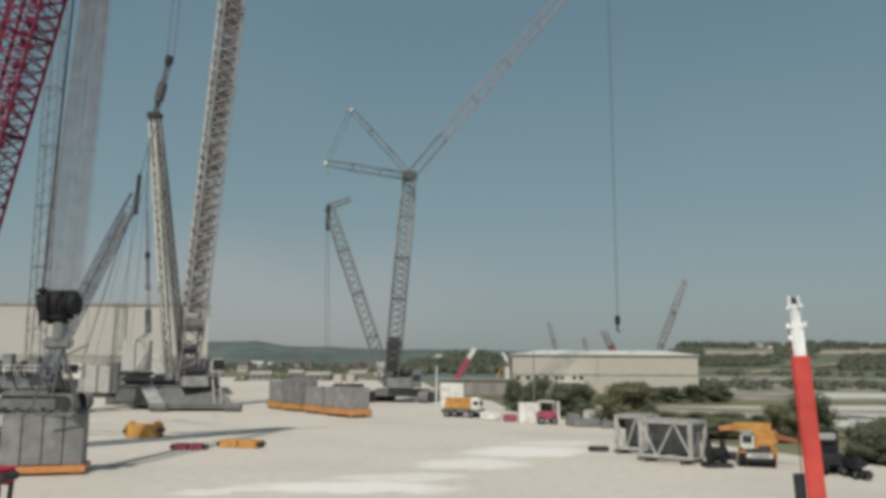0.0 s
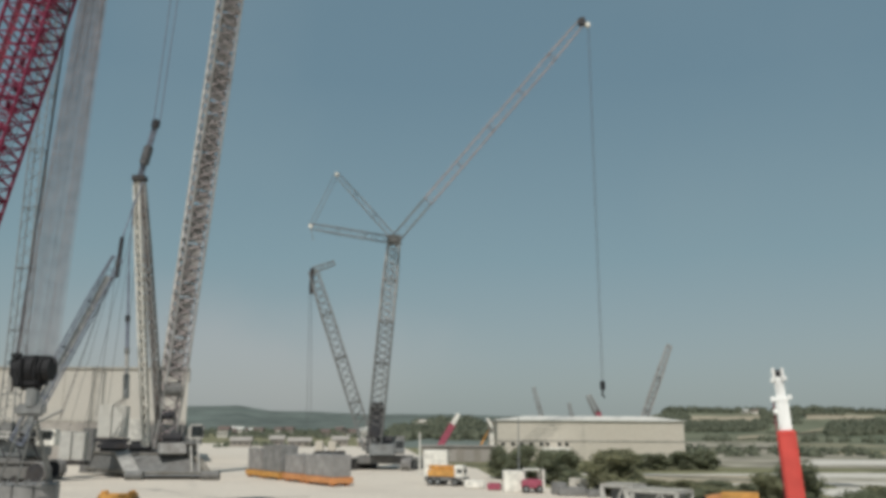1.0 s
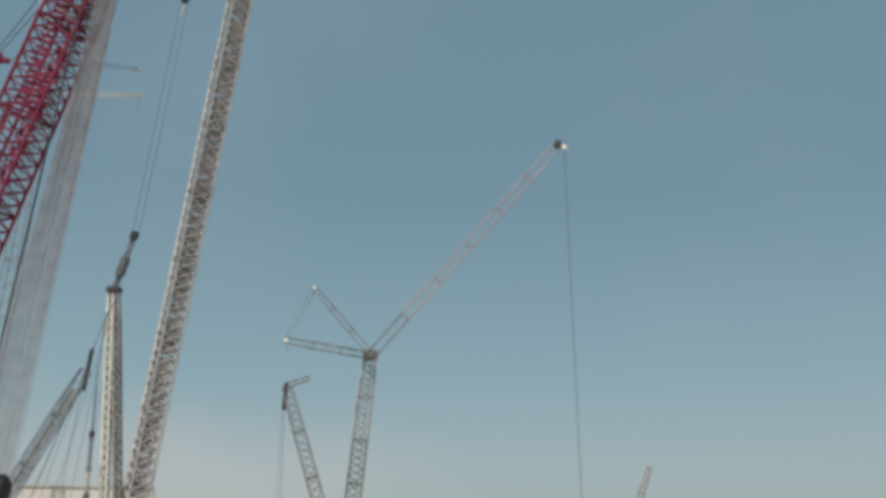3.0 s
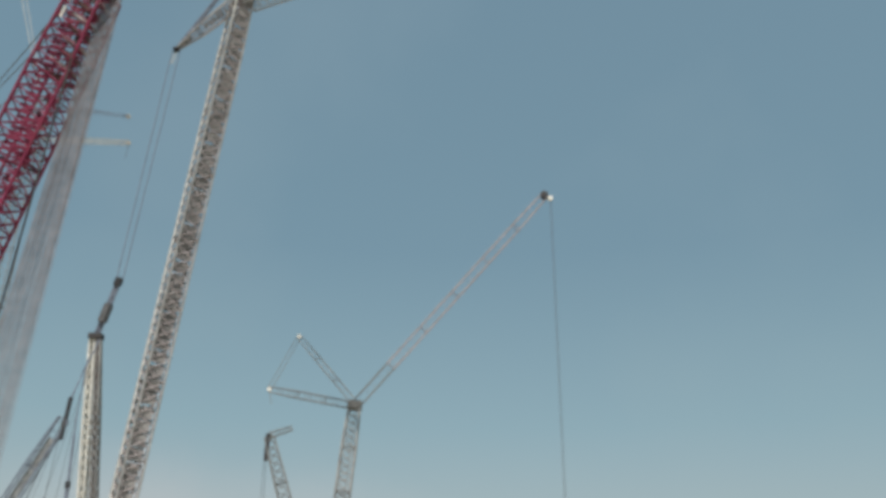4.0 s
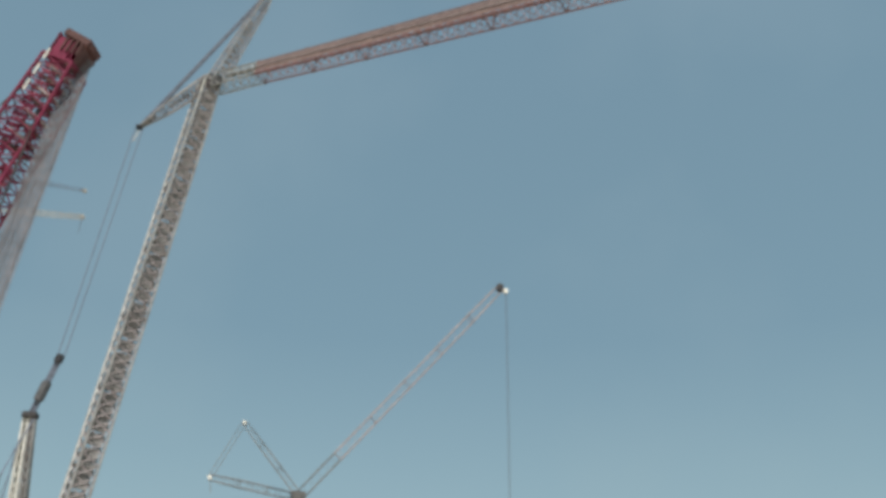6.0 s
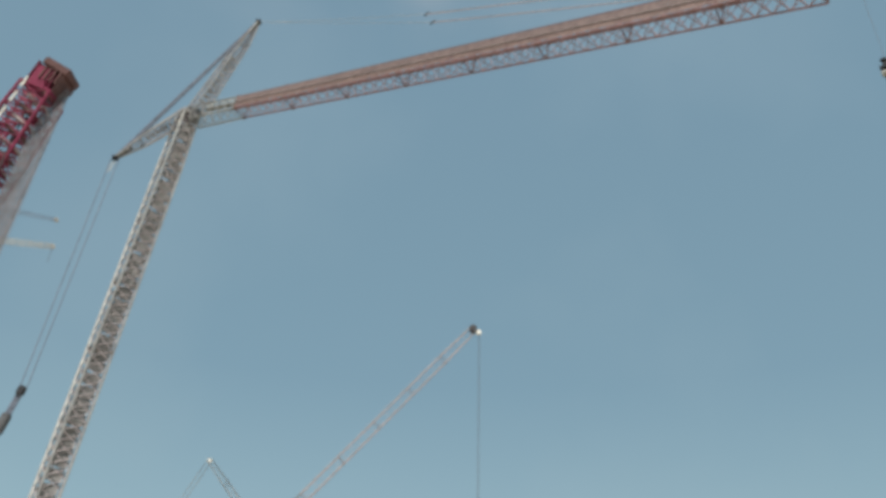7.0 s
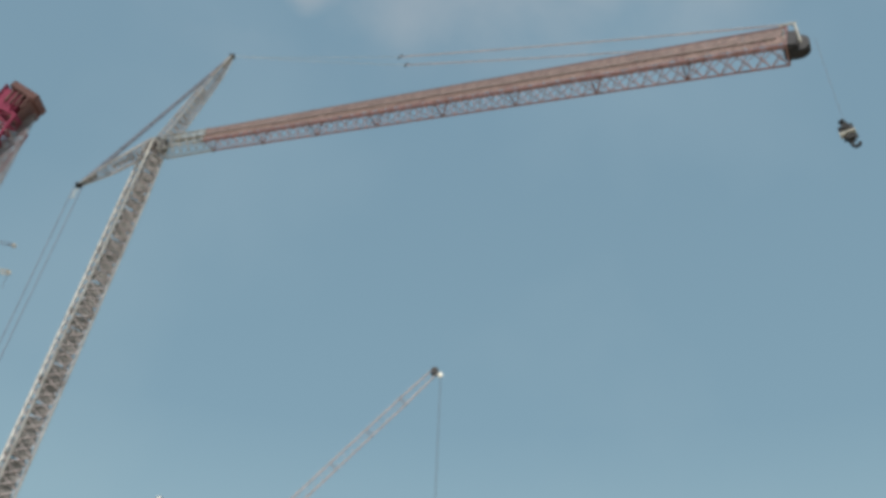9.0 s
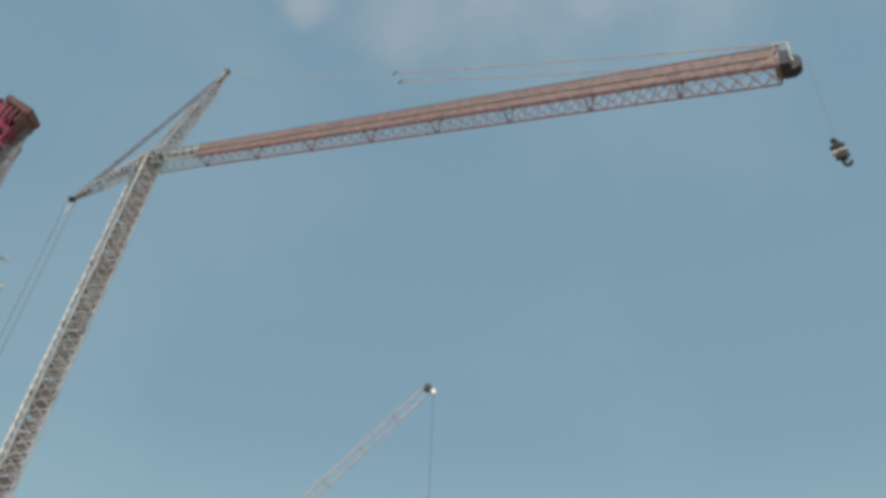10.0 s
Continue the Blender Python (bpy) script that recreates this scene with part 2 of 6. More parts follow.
def pale_spills(m, spots, color):
    """Dried pale spills on the concrete: soft ragged ovals (centre, half length, half width, turn)."""
    n, l = m.node_tree.nodes, m.node_tree.links
    b = n["Principled BSDF"]
    base = b.inputs["Base Color"].links[0].from_socket
    tc = n.new("ShaderNodeTexCoord")
    warp = n.new("ShaderNodeTexNoise")
    warp.inputs["Scale"].default_value, warp.inputs["Detail"].default_value = 0.45, 5
    off = n.new("ShaderNodeVectorMath")
    off.operation = "MULTIPLY_ADD"
    off.inputs[1].default_value, off.inputs[2].default_value = (4.0, 4.0, 0), (-2.0, -2.0, 0)
    add = n.new("ShaderNodeVectorMath")
    l.new(tc.outputs["Object"], warp.inputs["Vector"])
    l.new(warp.outputs["Color"], off.inputs[0])
    l.new(off.outputs[0], add.inputs[0])
    l.new(tc.outputs["Object"], add.inputs[1])
    total = None
    for cx, cy, rx, ry, turn, much in spots:
        mp = n.new("ShaderNodeMapping")
        mp.vector_type = "TEXTURE"
        mp.inputs["Location"].default_value = (cx, cy, 0)
        mp.inputs["Rotation"].default_value = (0, 0, turn)
        mp.inputs["Scale"].default_value = (rx, ry, 50)
        ln = n.new("ShaderNodeVectorMath")
        ln.operation = "LENGTH"
        soft = n.new("ShaderNodeMapRange")
        soft.interpolation_type = "SMOOTHSTEP"
        soft.inputs["From Min"].default_value, soft.inputs["From Max"].default_value = 1.25, 0.65
        soft.inputs["To Max"].default_value = much
        l.new(add.outputs[0], mp.inputs["Vector"])
        l.new(mp.outputs[0], ln.inputs[0])
        l.new(ln.outputs["Value"], soft.inputs["Value"])
        if total is None:
            total = soft.outputs[0]
        else:
            mx = n.new("ShaderNodeMath")
            mx.operation = "MAXIMUM"
            l.new(total, mx.inputs[0])
            l.new(soft.outputs[0], mx.inputs[1])
            total = mx.outputs[0]
    mix = n.new("ShaderNodeMixRGB")
    mix.inputs["Color2"].default_value = (*color, 1)
    l.new(total, mix.inputs["Fac"])
    l.new(base, mix.inputs["Color1"])
    l.new(mix.outputs[0], b.inputs["Base Color"])


pale_spills(CONCRETE, ((-5.0, 47.0, 6.0, 2.1, -0.05, 0.9), (-2.6, 51.0, 4.2, 1.8, 0.15, 0.6), (2.0, 58.0, 4.0, 3.0, 0.3, 0.75), (6.6, 66.0, 5.0, 4.0, 0.3, 0.85), (9.8, 73.0, 3.6, 2.4, 0.3, 0.5), (-11.8, 45.4, 2.8, 1.0, 0.3, 0.7)), (0.82, 0.775, 0.71))
GRASS = mat("dry_grass", (0.17, 0.165, 0.09), 0.95, vary=0.4, scale=0.15, dirt=(0.30, 0.26, 0.17), dirt_amount=0.8, dirt_scale=0.012)
# wood green lightened in the colour itself to carry the distance haze
HILLMAT = mat("hazy_wooded_hill", (0.112, 0.133, 0.118), 0.95, vary=0.5, scale=0.02, dirt=(0.17, 0.15, 0.085), dirt_amount=0.0, dirt_scale=0.004)
FIELDMAT = mat("hill_fields", (0.10, 0.115, 0.075), 0.95, vary=0.45, scale=0.03, dirt=(0.28, 0.25, 0.17), dirt_amount=0.95, dirt_scale=0.009)


def leafmat(name, color):
    m = mat(name, color, 0.7, vary=0.5, scale=1.1, dirt=tuple(c * 1.6 for c in color), dirt_amount=0.6, dirt_scale=0.6)
    n, l = m.node_tree.nodes, m.node_tree.links
    b = n["Principled BSDF"]
    tr = n.new("ShaderNodeBsdfTranslucent")
    mx = n.new("ShaderNodeMixShader")
    mx.inputs["Fac"].default_value = 0.5
    l.new(b.inputs["Base Color"].links[0].from_socket, tr.inputs["Color"])
    l.new(b.outputs[0], mx.inputs[1])
    l.new(tr.outputs[0], mx.inputs[2])
    l.new(mx.outputs[0], n["Material Output"].inputs["Surface"])
    return m


# leaf tints raised above real foliage to stand in for haze
LEAF = leafmat("dark_green_leaves", (0.215, 0.23, 0.15))
FARLEAF = leafmat("far_hedge_leaves", (0.175, 0.19, 0.135))
LEAF2 = leafmat("olive_green_leaves", (0.265, 0.265, 0.165))


# ---- mesh helpers ----
def V(*a):
    return Vector(a)


def mesh(name, bm, material, smooth=False):
    me = bpy.data.meshes.new(name)
    bm.normal_update()
    bm.to_mesh(me)
    bm.free()
    me.materials.append(material)
    if smooth:
        for p in me.polygons:
            p.use_smooth = True
    return me


def thing(name, at, label, category, group=""):
    """An Empty at the base of a thing; its parts are built in world metres and hung under it."""
    ob = new(name)
    ob.location = at
    ob.empty_display_size = 0.3
    return tagged(ob, label, category, group)


def root(ob):
    while ob.parent:
        ob = ob.parent
    return ob


def part(name, bm, material, parent, label="", smooth=False):
    bmesh.ops.translate(bm, verts=bm.verts, vec=-Vector(root(parent).location))
    ob = new(name, mesh(name, bm, material, smooth))
    ob.parent = parent
    return tagged(ob, label)


def single(name, bm, material, label, category, kind="", group="", at=None, smooth=False):
    """A thing of one mesh with its origin at its base."""
    if at is not None:
        bmesh.ops.translate(bm, verts=bm.verts, vec=-Vector(at))
    ob = new(name, mesh(name, bm, material, smooth))
    if at is not None:
        ob.location = at
    return tagged(ob, label, category, group, kind)


def basis(d, hint=(0, 0, 1)):
    d = Vector(d).normalized()
    h = Vector(hint)
    if abs(h.normalized().dot(d)) > 0.98:
        h = Vector((1, 0, 0))
    s = d.cross(h).normalized()
    return d, s, s.cross(d).normalized()


def tube(bm, p, q, r, sides=6, r2=None, caps=True):
    p, q = Vector(p), Vector(q)
    d, s, u = basis(q - p)
    r2 = r if r2 is None else r2
    rings = []
    for c, rad in ((p, r), (q, r2)):
        rings.append([bm.verts.new(c + (s * math.cos(a) + u * math.sin(a)) * rad) for a in (2 * math.pi * k / sides for k in range(sides))])
    for k in range(sides):
        bm.faces.new((rings[0][k], rings[0][(k + 1) % sides], rings[1][(k + 1) % sides], rings[1][k]))
    if caps:
        bm.faces.new(rings[0][::-1])
        bm.faces.new(rings[1])


def box(bm, c, size, x=(1, 0, 0), z=(0, 0, 1), bevel=0.0):
    """A box round its centre c, its own x and z axes given, with bevelled edges if asked."""
    x = Vector(x).normalized()
    z = Vector(z)
    z = (z - x * z.dot(x)).normalized()
    y = z.cross(x)
    out = bmesh.ops.create_cube(bm, size=1.0)["verts"]
    m = Matrix((x * size[0], y * size[1], z * size[2])).transposed().to_4x4()
    m.translation = Vector(c)
    bmesh.ops.transform(bm, matrix=m, verts=out)
    if bevel:
        edges = list({e for v in out for e in v.link_edges})
        bmesh.ops.bevel(bm, geom=edges, offset=bevel, segments=2, affect="EDGES")


def B():
    return bmesh.new()


def prism(bm, outline, lo, hi):
    """A flat outline (x, y) raised from lo to hi."""
    a = [bm.verts.new((x, y, lo)) for x, y in outline]
    b = [bm.verts.new((x, y, hi)) for x, y in outline]
    n = len(a)
    for k in range(n):
        bm.faces.new((a[k], a[(k + 1) % n], b[(k + 1) % n], b[k]))
    bm.faces.new(b)
    bm.faces.new(a[::-1])


def corners(c, s, u, w, h):
    return [c + s * (w / 2 * i) + u * (h / 2 * j) for i, j in ((-1, -1), (1, -1), (1, 1), (-1, 1))]


def lattice(parent, name, p, q, size0, size1, material, bays, chord=0.11, lace=0.05, hint=(1, 0, 0), double=False, label="", lace_mat=None):
    """One lattice section from p to q: four chords as pieces of their own and the lacing between them.
    size0 and size1: width and height at either end; hint: the way of the section's height."""
    p, q = Vector(p), Vector(q)
    d, s, u = basis(q - p, hint)
    bm = B()
    rings = []
    for k in range(bays + 1):
        f = k / bays
        rings.append(corners(p.lerp(q, f), s, u, size0[0] + (size1[0] - size0[0]) * f, size0[1] + (size1[1] - size0[1]) * f))
    for k in range(bays):
        for e in range(4):
            a, b = e, (e + 1) % 4
            if (k + e) % 2:
                a, b = b, a
            tube(bm, rings[k][a], rings[k + 1][b], lace, 5, caps=False)
            if double:
                tube(bm, rings[k][b], rings[k + 1][a], lace, 5, caps=False)
    lacing = bm
    sec = None
    for k in (0, bays):
        bm = B()
        mid = sum(rings[k], V(0, 0, 0)) / 4
        loops = [[bm.verts.new(c + (c - mid).normalized() * (o * chord * 0.6) + d * (t * chord * 0.6)) for o, t in ((-1, -1), (1, -1), (1, 1), (-1, 1))] for c in rings[k]]
        for e in range(4):
            a, b = loops[e], loops[(e + 1) % 4]
            for f in range(4):
                bm.faces.new((a[f], a[(f + 1) % 4], b[(f + 1) % 4], b[f]))
        bmesh.ops.recalc_face_normals(bm, faces=bm.faces)
        if sec is None:
            sec = part(name, bm, material, parent, label)
        else:
            part("end_frame", bm, material, sec)
    tagged(part("lacing", lacing, lace_mat or material, sec), kind="stuff")
    for e in range(4):
        bm = B()
        tube(bm, rings[0][e], rings[-1][e], chord, 6)
        part("chord", bm, material, sec)
    return sec


def boom(parent, p, q, w, h, n, material, bays, taper0=0.35, taper1=0.35, name="boom_section", chord=0.11, lace=0.05, hint=(1, 0, 0), mats=None, double=False, grow=(1.0, 1.0), end=0.8, lace_mat=None):
    """A boom of n sections; the first and the last taper towards their ends. grow: how much wider it is at foot and head."""
    p, q = Vector(p), Vector(q)
    for k in range(n):
        g0, g1 = (grow[0] + (grow[1] - grow[0]) * j / n for j in (k, k + 1))
        s0 = (w * g0, h * g0) if k else (w * g0, h * g0 * taper0)
        s1 = (w * g1, h * g1) if k < n - 1 else (w * g1 * end, h * g1 * taper1)
        m = mats[k] if mats else material
        lattice(parent, name, p.lerp(q, k / n), p.lerp(q, (k + 1) / n), s0, s1, m, bays, chord, lace, hint, double, lace_mat=lace_mat if m is material else None)


def polytube(bm, pts, r, sides=5):
    """One connected tube along a row of points."""
    rings = []
    for k, p in enumerate(pts):
        _, s, u = basis(pts[min(k + 1, len(pts) - 1)] - pts[max(k - 1, 0)])
        rings.append([bm.verts.new(p + (s * math.cos(a) + u * math.sin(a)) * r) for a in (2 * math.pi * i / sides for i in range(sides))])
    for a, b in zip(rings, rings[1:]):
        for k in range(sides):
            bm.faces.new((a[k], a[(k + 1) % sides], b[(k + 1) % sides], b[k]))
    bm.faces.new(rings[0][::-1])
    bm.faces.new(rings[-1])


def line(parent, name, p, q, r, material=None, sag=0.0, label=""):
    bm = B()
    p, q = Vector(p), Vector(q)
    n = 12 if sag else 1
    polytube(bm, [p.lerp(q, k / n) - V(0, 0, sag * 4 * (k / n) * (1 - k / n)) for k in range(n + 1)], r)
    return part(name, bm, material or ROPE, parent, label)


def drum(parent, name, c, axis, r, w, material, label=""):
    """A winch drum or sheave: a barrel between two wider flanges."""
    bm = B()
    c, a = Vector(c), Vector(axis).normalized()
    tube(bm, c - a * w / 2, c + a * w / 2, r * 0.78, 20)
    for k in (-1, 1):
        tube(bm, c + a * (k * w / 2 - 0.04), c + a * (k * w / 2 + 0.04), r, 20)
    return part(name, bm, material, parent, label)


def crawler(parent, front, back, width, height):
    """A crawler: side frame with rollers, and a ring of track shoes round it."""
    f, b = Vector(front), Vector(back)
    d = (b - f).normalized()
    s = V(-d.y, d.x, 0)
    r = height / 2
    L = (b - f).length - 2 * r
    f0 = f + d * r + V(0, 0, r)
    bm = B()
    box(bm, f0 + d * L / 2, (L, width * 0.8, height * 0.62), d, (0, 0, 1), 0.12)
    frame_ob = part("crawler_frame", bm, GREY, parent)
    for e in (0, L):
        bm = B()
        tube(bm, f0 + d * e - s * width * 0.45, f0 + d * e + s * width * 0.45, r * 0.86, 20)
        part("sprocket", bm, DARK, frame_ob)
    bm = B()
    n = int((2 * L + 2 * math.pi * r) / 0.55)
    for k in range(n):
        t = k / n * (2 * L + 2 * math.pi * r)
        if t < L:
            c, nn = f0 + d * t + V(0, 0, r), V(0, 0, 1)
        elif t < L + math.pi * r:
            a = (t - L) / r
            nn = V(0, 0, 1) * math.cos(a) + d * math.sin(a)
            c = f0 + d * L + nn * r
        elif t < 2 * L + math.pi * r:
            c, nn = f0 + d * (2 * L + math.pi * r - t) - V(0, 0, r), V(0, 0, -1)
        else:
            a = (t - 2 * L - math.pi * r) / r
            nn = -V(0, 0, 1) * math.cos(a) - d * math.sin(a)
            c = f0 + nn * r
        box(bm, c - nn * 0.08, (0.50, width, 0.16), nn.cross(s), nn)
    tagged(part("track_belt", bm, PLATE, frame_ob, "worn steel track shoes"), kind="stuff")
    for k in range(6):
        bm = B()
        c = f0 + d * (L * (k + 0.5) / 6) - V(0, 0, r * 0.55)
        tube(bm, c - s * width * 0.46, c + s * width * 0.46, r * 0.3, 12)
        part("roller", bm, DARK, frame_ob)


def slabs(parent, c, size, n, material, x=(1, 0, 0), name="counterweight_slab"):
    """A pile of n cast slabs, each a little out of line, with lifting lugs."""
    c = Vector(c)
    for k in range(n):
        bm = B()
        h = size[2] / n
        off = V(random.uniform(-0.04, 0.04), random.uniform(-0.04, 0.04), h * (k + 0.5))
        box(bm, c + off, (size[0], size[1], h * 0.93), x, (0, 0, 1), 0.05)
        part(name, bm, material, parent)


# ---- ground, yard, roads, hills ----
def outline_sheet(name, pts, z, material, label, category, thick=0.05, kind="structure", wobble=0.0):
    bm = B()
    out = []
    for (ax, ay), (bx, by) in zip(pts, pts[1:] + pts[:1]):
        n = max(1, int(math.hypot(bx - ax, by - ay) / 3)) if wobble else 1
        for k in range(n):
            x, y = ax + (bx - ax) * k / n, ay + (by - ay) * k / n
            v = noise.noise_vector((x * 0.2, y * 0.2, z)) * wobble
            out.append((x + v.x, y + v.y))
    prism(bm, out, z - thick, z)
    bmesh.ops.triangulate(bm, faces=[f for f in bm.faces if len(f.verts) > 4])
    return single(name, bm, material, label, category, kind)


bm = B()
bmesh.ops.create_circle(bm, cap_ends=True, segments=96, radius=4200)
single("ground", bm, GRASS, "dry green and straw coloured grassland round the yard", "ground", "structure")
YARD = [(-260, -60), (60, -60), (44, 30), (33, 52), (29, 60), (23, 74), (20, 88), (15, 103), (10, 120), (9, 150), (0, 190), (-8, 300), (-80, 360), (-260, 360)]
outline_sheet("pavement", YARD, 0.06, CONCRETE, "pale beige concrete yard with stains", "pavement", 0.12)
# painted cast shadows of boom and ropes, a few millimetres above the yard
for k, (a, b, w) in enumerate((((-26, 81), (-12, 89), 1.1), ((-36, 78.5), (-30, 79), 0.9), ((-22.0, 55.5), (-20.8, 67), 0.55), ((-40, 84), (-26, 80.5), 0.7))):
    d = Vector((b[0] - a[0], b[1] - a[1])).normalized()
    s = Vector((-d.y, d.x)) * w / 2
    pts = [(a[0] - s.x, a[1] - s.y), (b[0] - s.x * 0.4, b[1] - s.y * 0.4), (b[0] + s.x * 0.4, b[1] + s.y * 0.4), (a[0] + s.x, a[1] + s.y)]
    outline_sheet("shadow_streak", pts, 0.072 + 0.001 * k, STREAKTINT, "dark painted shadow streak across the concrete", "tyre mark", 0.01, wobble=0.5)
for k, pts in enumerate(([(44, 91), (150, 96), (150, 112), (46, 104)], [(58, 128), (220, 132), (220, 150), (60, 139)], [(78, 172), (300, 178), (300, 214), (84, 200)], [(26, 108), (62, 112), (62, 115), (26, 110)], [(24, 131), (58, 133), (58, 137), (24, 134.5)])):
    outline_sheet("road", pts, 0.05 + 0.01 * k, ROAD, "broad pale gravel road between grass verges", "road", 0.04, wobble=1.6)
outline_sheet("gravel_field", [(47, 91), (240, 94), (240, 156), (62, 142)], 0.03, PALEGRAVEL, "pale grey gravel ground beside the roads", "gravel", 0.03, wobble=3.0)
outline_sheet("gravel_field", [(58, 160), (112, 156), (150, 245), (64, 252)], 0.035, GRAVEL, "rough grey brown rubble ground beside the hall", "rubble", 0.03, wobble=5.0)
outline_sheet("field", [(27, 114), (50, 110), (58, 131), (28, 136)], 0.04, DRYFIELD, "strip of pale dry grass behind the scrub", "field", 0.03, wobble=2.0)
for k, pts in enumerate(([(62, 182), (86, 184), (104, 250), (72, 246)], [(66, 262), (120, 250), (150, 300), (80, 300)])):
    outline_sheet("gravel_field", pts, 0.11 + 0.01 * k, GRAVEL, "rough grey brown rubble ground beyond the hall", "rubble", 0.04, wobble=4)


def between(table, x):
    """Linear between the rows of a table that falls in its first column."""
    for (a, u), (b, v) in zip(table, table[1:]):
        if x >= b:
            return u + (v - u) * min(1, max(0, (a - x) / (a - b)))
    return table[-1][1]


EYE_Z = 7.1
RIDGE = (900, 2000, 2500, ((45, 0.9), (22, 1.15), (14.1, 1.35), (12.8, 1.41), (10.6, 1.06), (7.6, 1.04), (4.1, 0.90), (-1.7, 0.91), (-5.6, 0.80), (-20, 0.75)))
HILLSIDE = (330, 1000, 1300, ((-9, 0.2), (-14.5, 0.75), (-16.4, 1.22), (-20, 1.13), (-22.5, 1.20), (-25.4, 1.25), (-28.9, 1.06), (-44, 1.0)))
KNOLL = (300, 420, 520, ((3.5, -0.5), (1.0, 0.1), (-1.0, 0.33), (-5.0, 0.25), (-9.5, -0.3)))


def rise(shape, az, f):
    """A point of a slope: f is 0 at its foot, 1 on its crest; the crest's height is given as an angle for each azimuth."""
    r0, rc, r1, crest = shape
    foot = -math.degrees(math.atan(EYE_Z / r0))
    r = r0 + (rc - r0) * f ** 1.25 if f <= 1 else rc + (r1 - rc) * (f - 1)
    up = foot + (between(crest, az) - foot) * min(f, 1)
    z = EYE_Z + r * math.tan(radians(up))
    if f > 1:
        z *= max(0.0, 1 - (f - 1)) ** 0.7
    a = radians(az)
    x, y = -math.sin(a) * r, math.cos(a) * r
    return V(x, y, z + r * 0.0006 * noise.fractal((x / 90, y / 90, 2.5), 0.8, 2.0, 4) * min(1, f * 3) - 0.3)


def hill(name, shape, az0, az1, material, label, nu=170, nv=36):
    bm = B()
    grid = [[bm.verts.new(rise(shape, az0 + (az1 - az0) * i / nu, 1.6 * j / nv)) for j in range(nv + 1)] for i in range(nu + 1)]
    for i in range(nu):
        for j in range(nv):
            bm.faces.new((grid[i][j], grid[i + 1][j], grid[i + 1][j + 1], grid[i][j + 1]))
    bmesh.ops.recalc_face_normals(bm, faces=bm.faces)
    return single(name, bm, material, label, "hill", "structure", smooth=True)


def field(shape, az0, az1, f0, f1, slant, material, label, lift=0.6):
    """A field that lies on a slope, with uneven edges; slant: how far its far end is shifted up the slope."""
    bm = B()
    nu, nv = 26, 8
    grid = []
    for i in range(nu + 1):
        u = i / nu
        row = []
        for j in range(nv + 1):
            v = j / nv
            w = 0.12 * noise.noise((az0 + u * 6, v * 2, f0 * 9))
            row.append(bm.verts.new(rise(shape, az0 + (az1 - az0) * (u + 0.12 * noise.noise((v * 3, f0 * 5, az0)) * (1 if 0 < u < 1 else 0.6)), f0 + (f1 - f0) * (v + w) + slant * u) + V(0, 0, lift)))
        grid.append(row)
    for i in range(nu):
        for j in range(nv):
            bm.faces.new((grid[i][j], grid[i + 1][j], grid[i + 1][j + 1], grid[i][j + 1]))
    bmesh.ops.recalc_face_normals(bm, faces=bm.faces)
    return single("field", bm, material, label, "field", "structure", smooth=True)


hill("hill", RIDGE, 45, -20, HILLMAT, "long wooded ridge tinted with haze beyond the town")
hill("hill", HILLSIDE, -9, -44, FIELDMAT, "green hillside with hedges and dry fields")
hill("hill", KNOLL, 3.5, -9.5, HILLMAT, "low dark wooded knoll behind the yard", 60, 16)
field(HILLSIDE, -17.0, -22.6, 0.62, 0.85, 0.0, DRYFIELD, "straw coloured stubble field on the hillside")
field(HILLSIDE, -24.6, -28.4, 0.74, 0.85, 0.03, DRYFIELD, "narrow straw coloured field under the crest")
field(HILLSIDE, -15.5, -23.0, 0.02, 0.16, 0.0, GRAVEL, "rough grey brown rubble slope below the fields")
field(HILLSIDE, -20.5, -22.0, 0.25, 0.33, 0.03, DRYFIELD, "small pale field at the foot of the hillside")
field(HILLSIDE, -24.2, -26.5, 0.37, 0.41, 0.18, DRYFIELD, "pale track climbing the hillside", 0.8)
field(HILLSIDE, -22.3, -26.0, 0.42, 0.72, 0.02, MEADOW, "dull green meadow on the hillside")
field(HILLSIDE, -29.5, -38.0, 0.55, 0.78, 0.0, MEADOW, "dull green meadow beyond the wood")


# ---- trees and bushes ----
def lump(bm, c, r, rnd, squash=1.0):
    """The dense dark inside of a leaf clump: a dented ball."""
    out = bmesh.ops.create_icosphere(bm, subdivisions=2, radius=1.0)["verts"]
    o = V(rnd.uniform(0, 50), rnd.uniform(0, 50), rnd.uniform(0, 50))
    for v in out:
        k = r * (1 + 0.3 * noise.noise(v.co * 1.7 + o))
        v.co = V(v.co.x * k, v.co.y * k, v.co.z * k * squash) + c


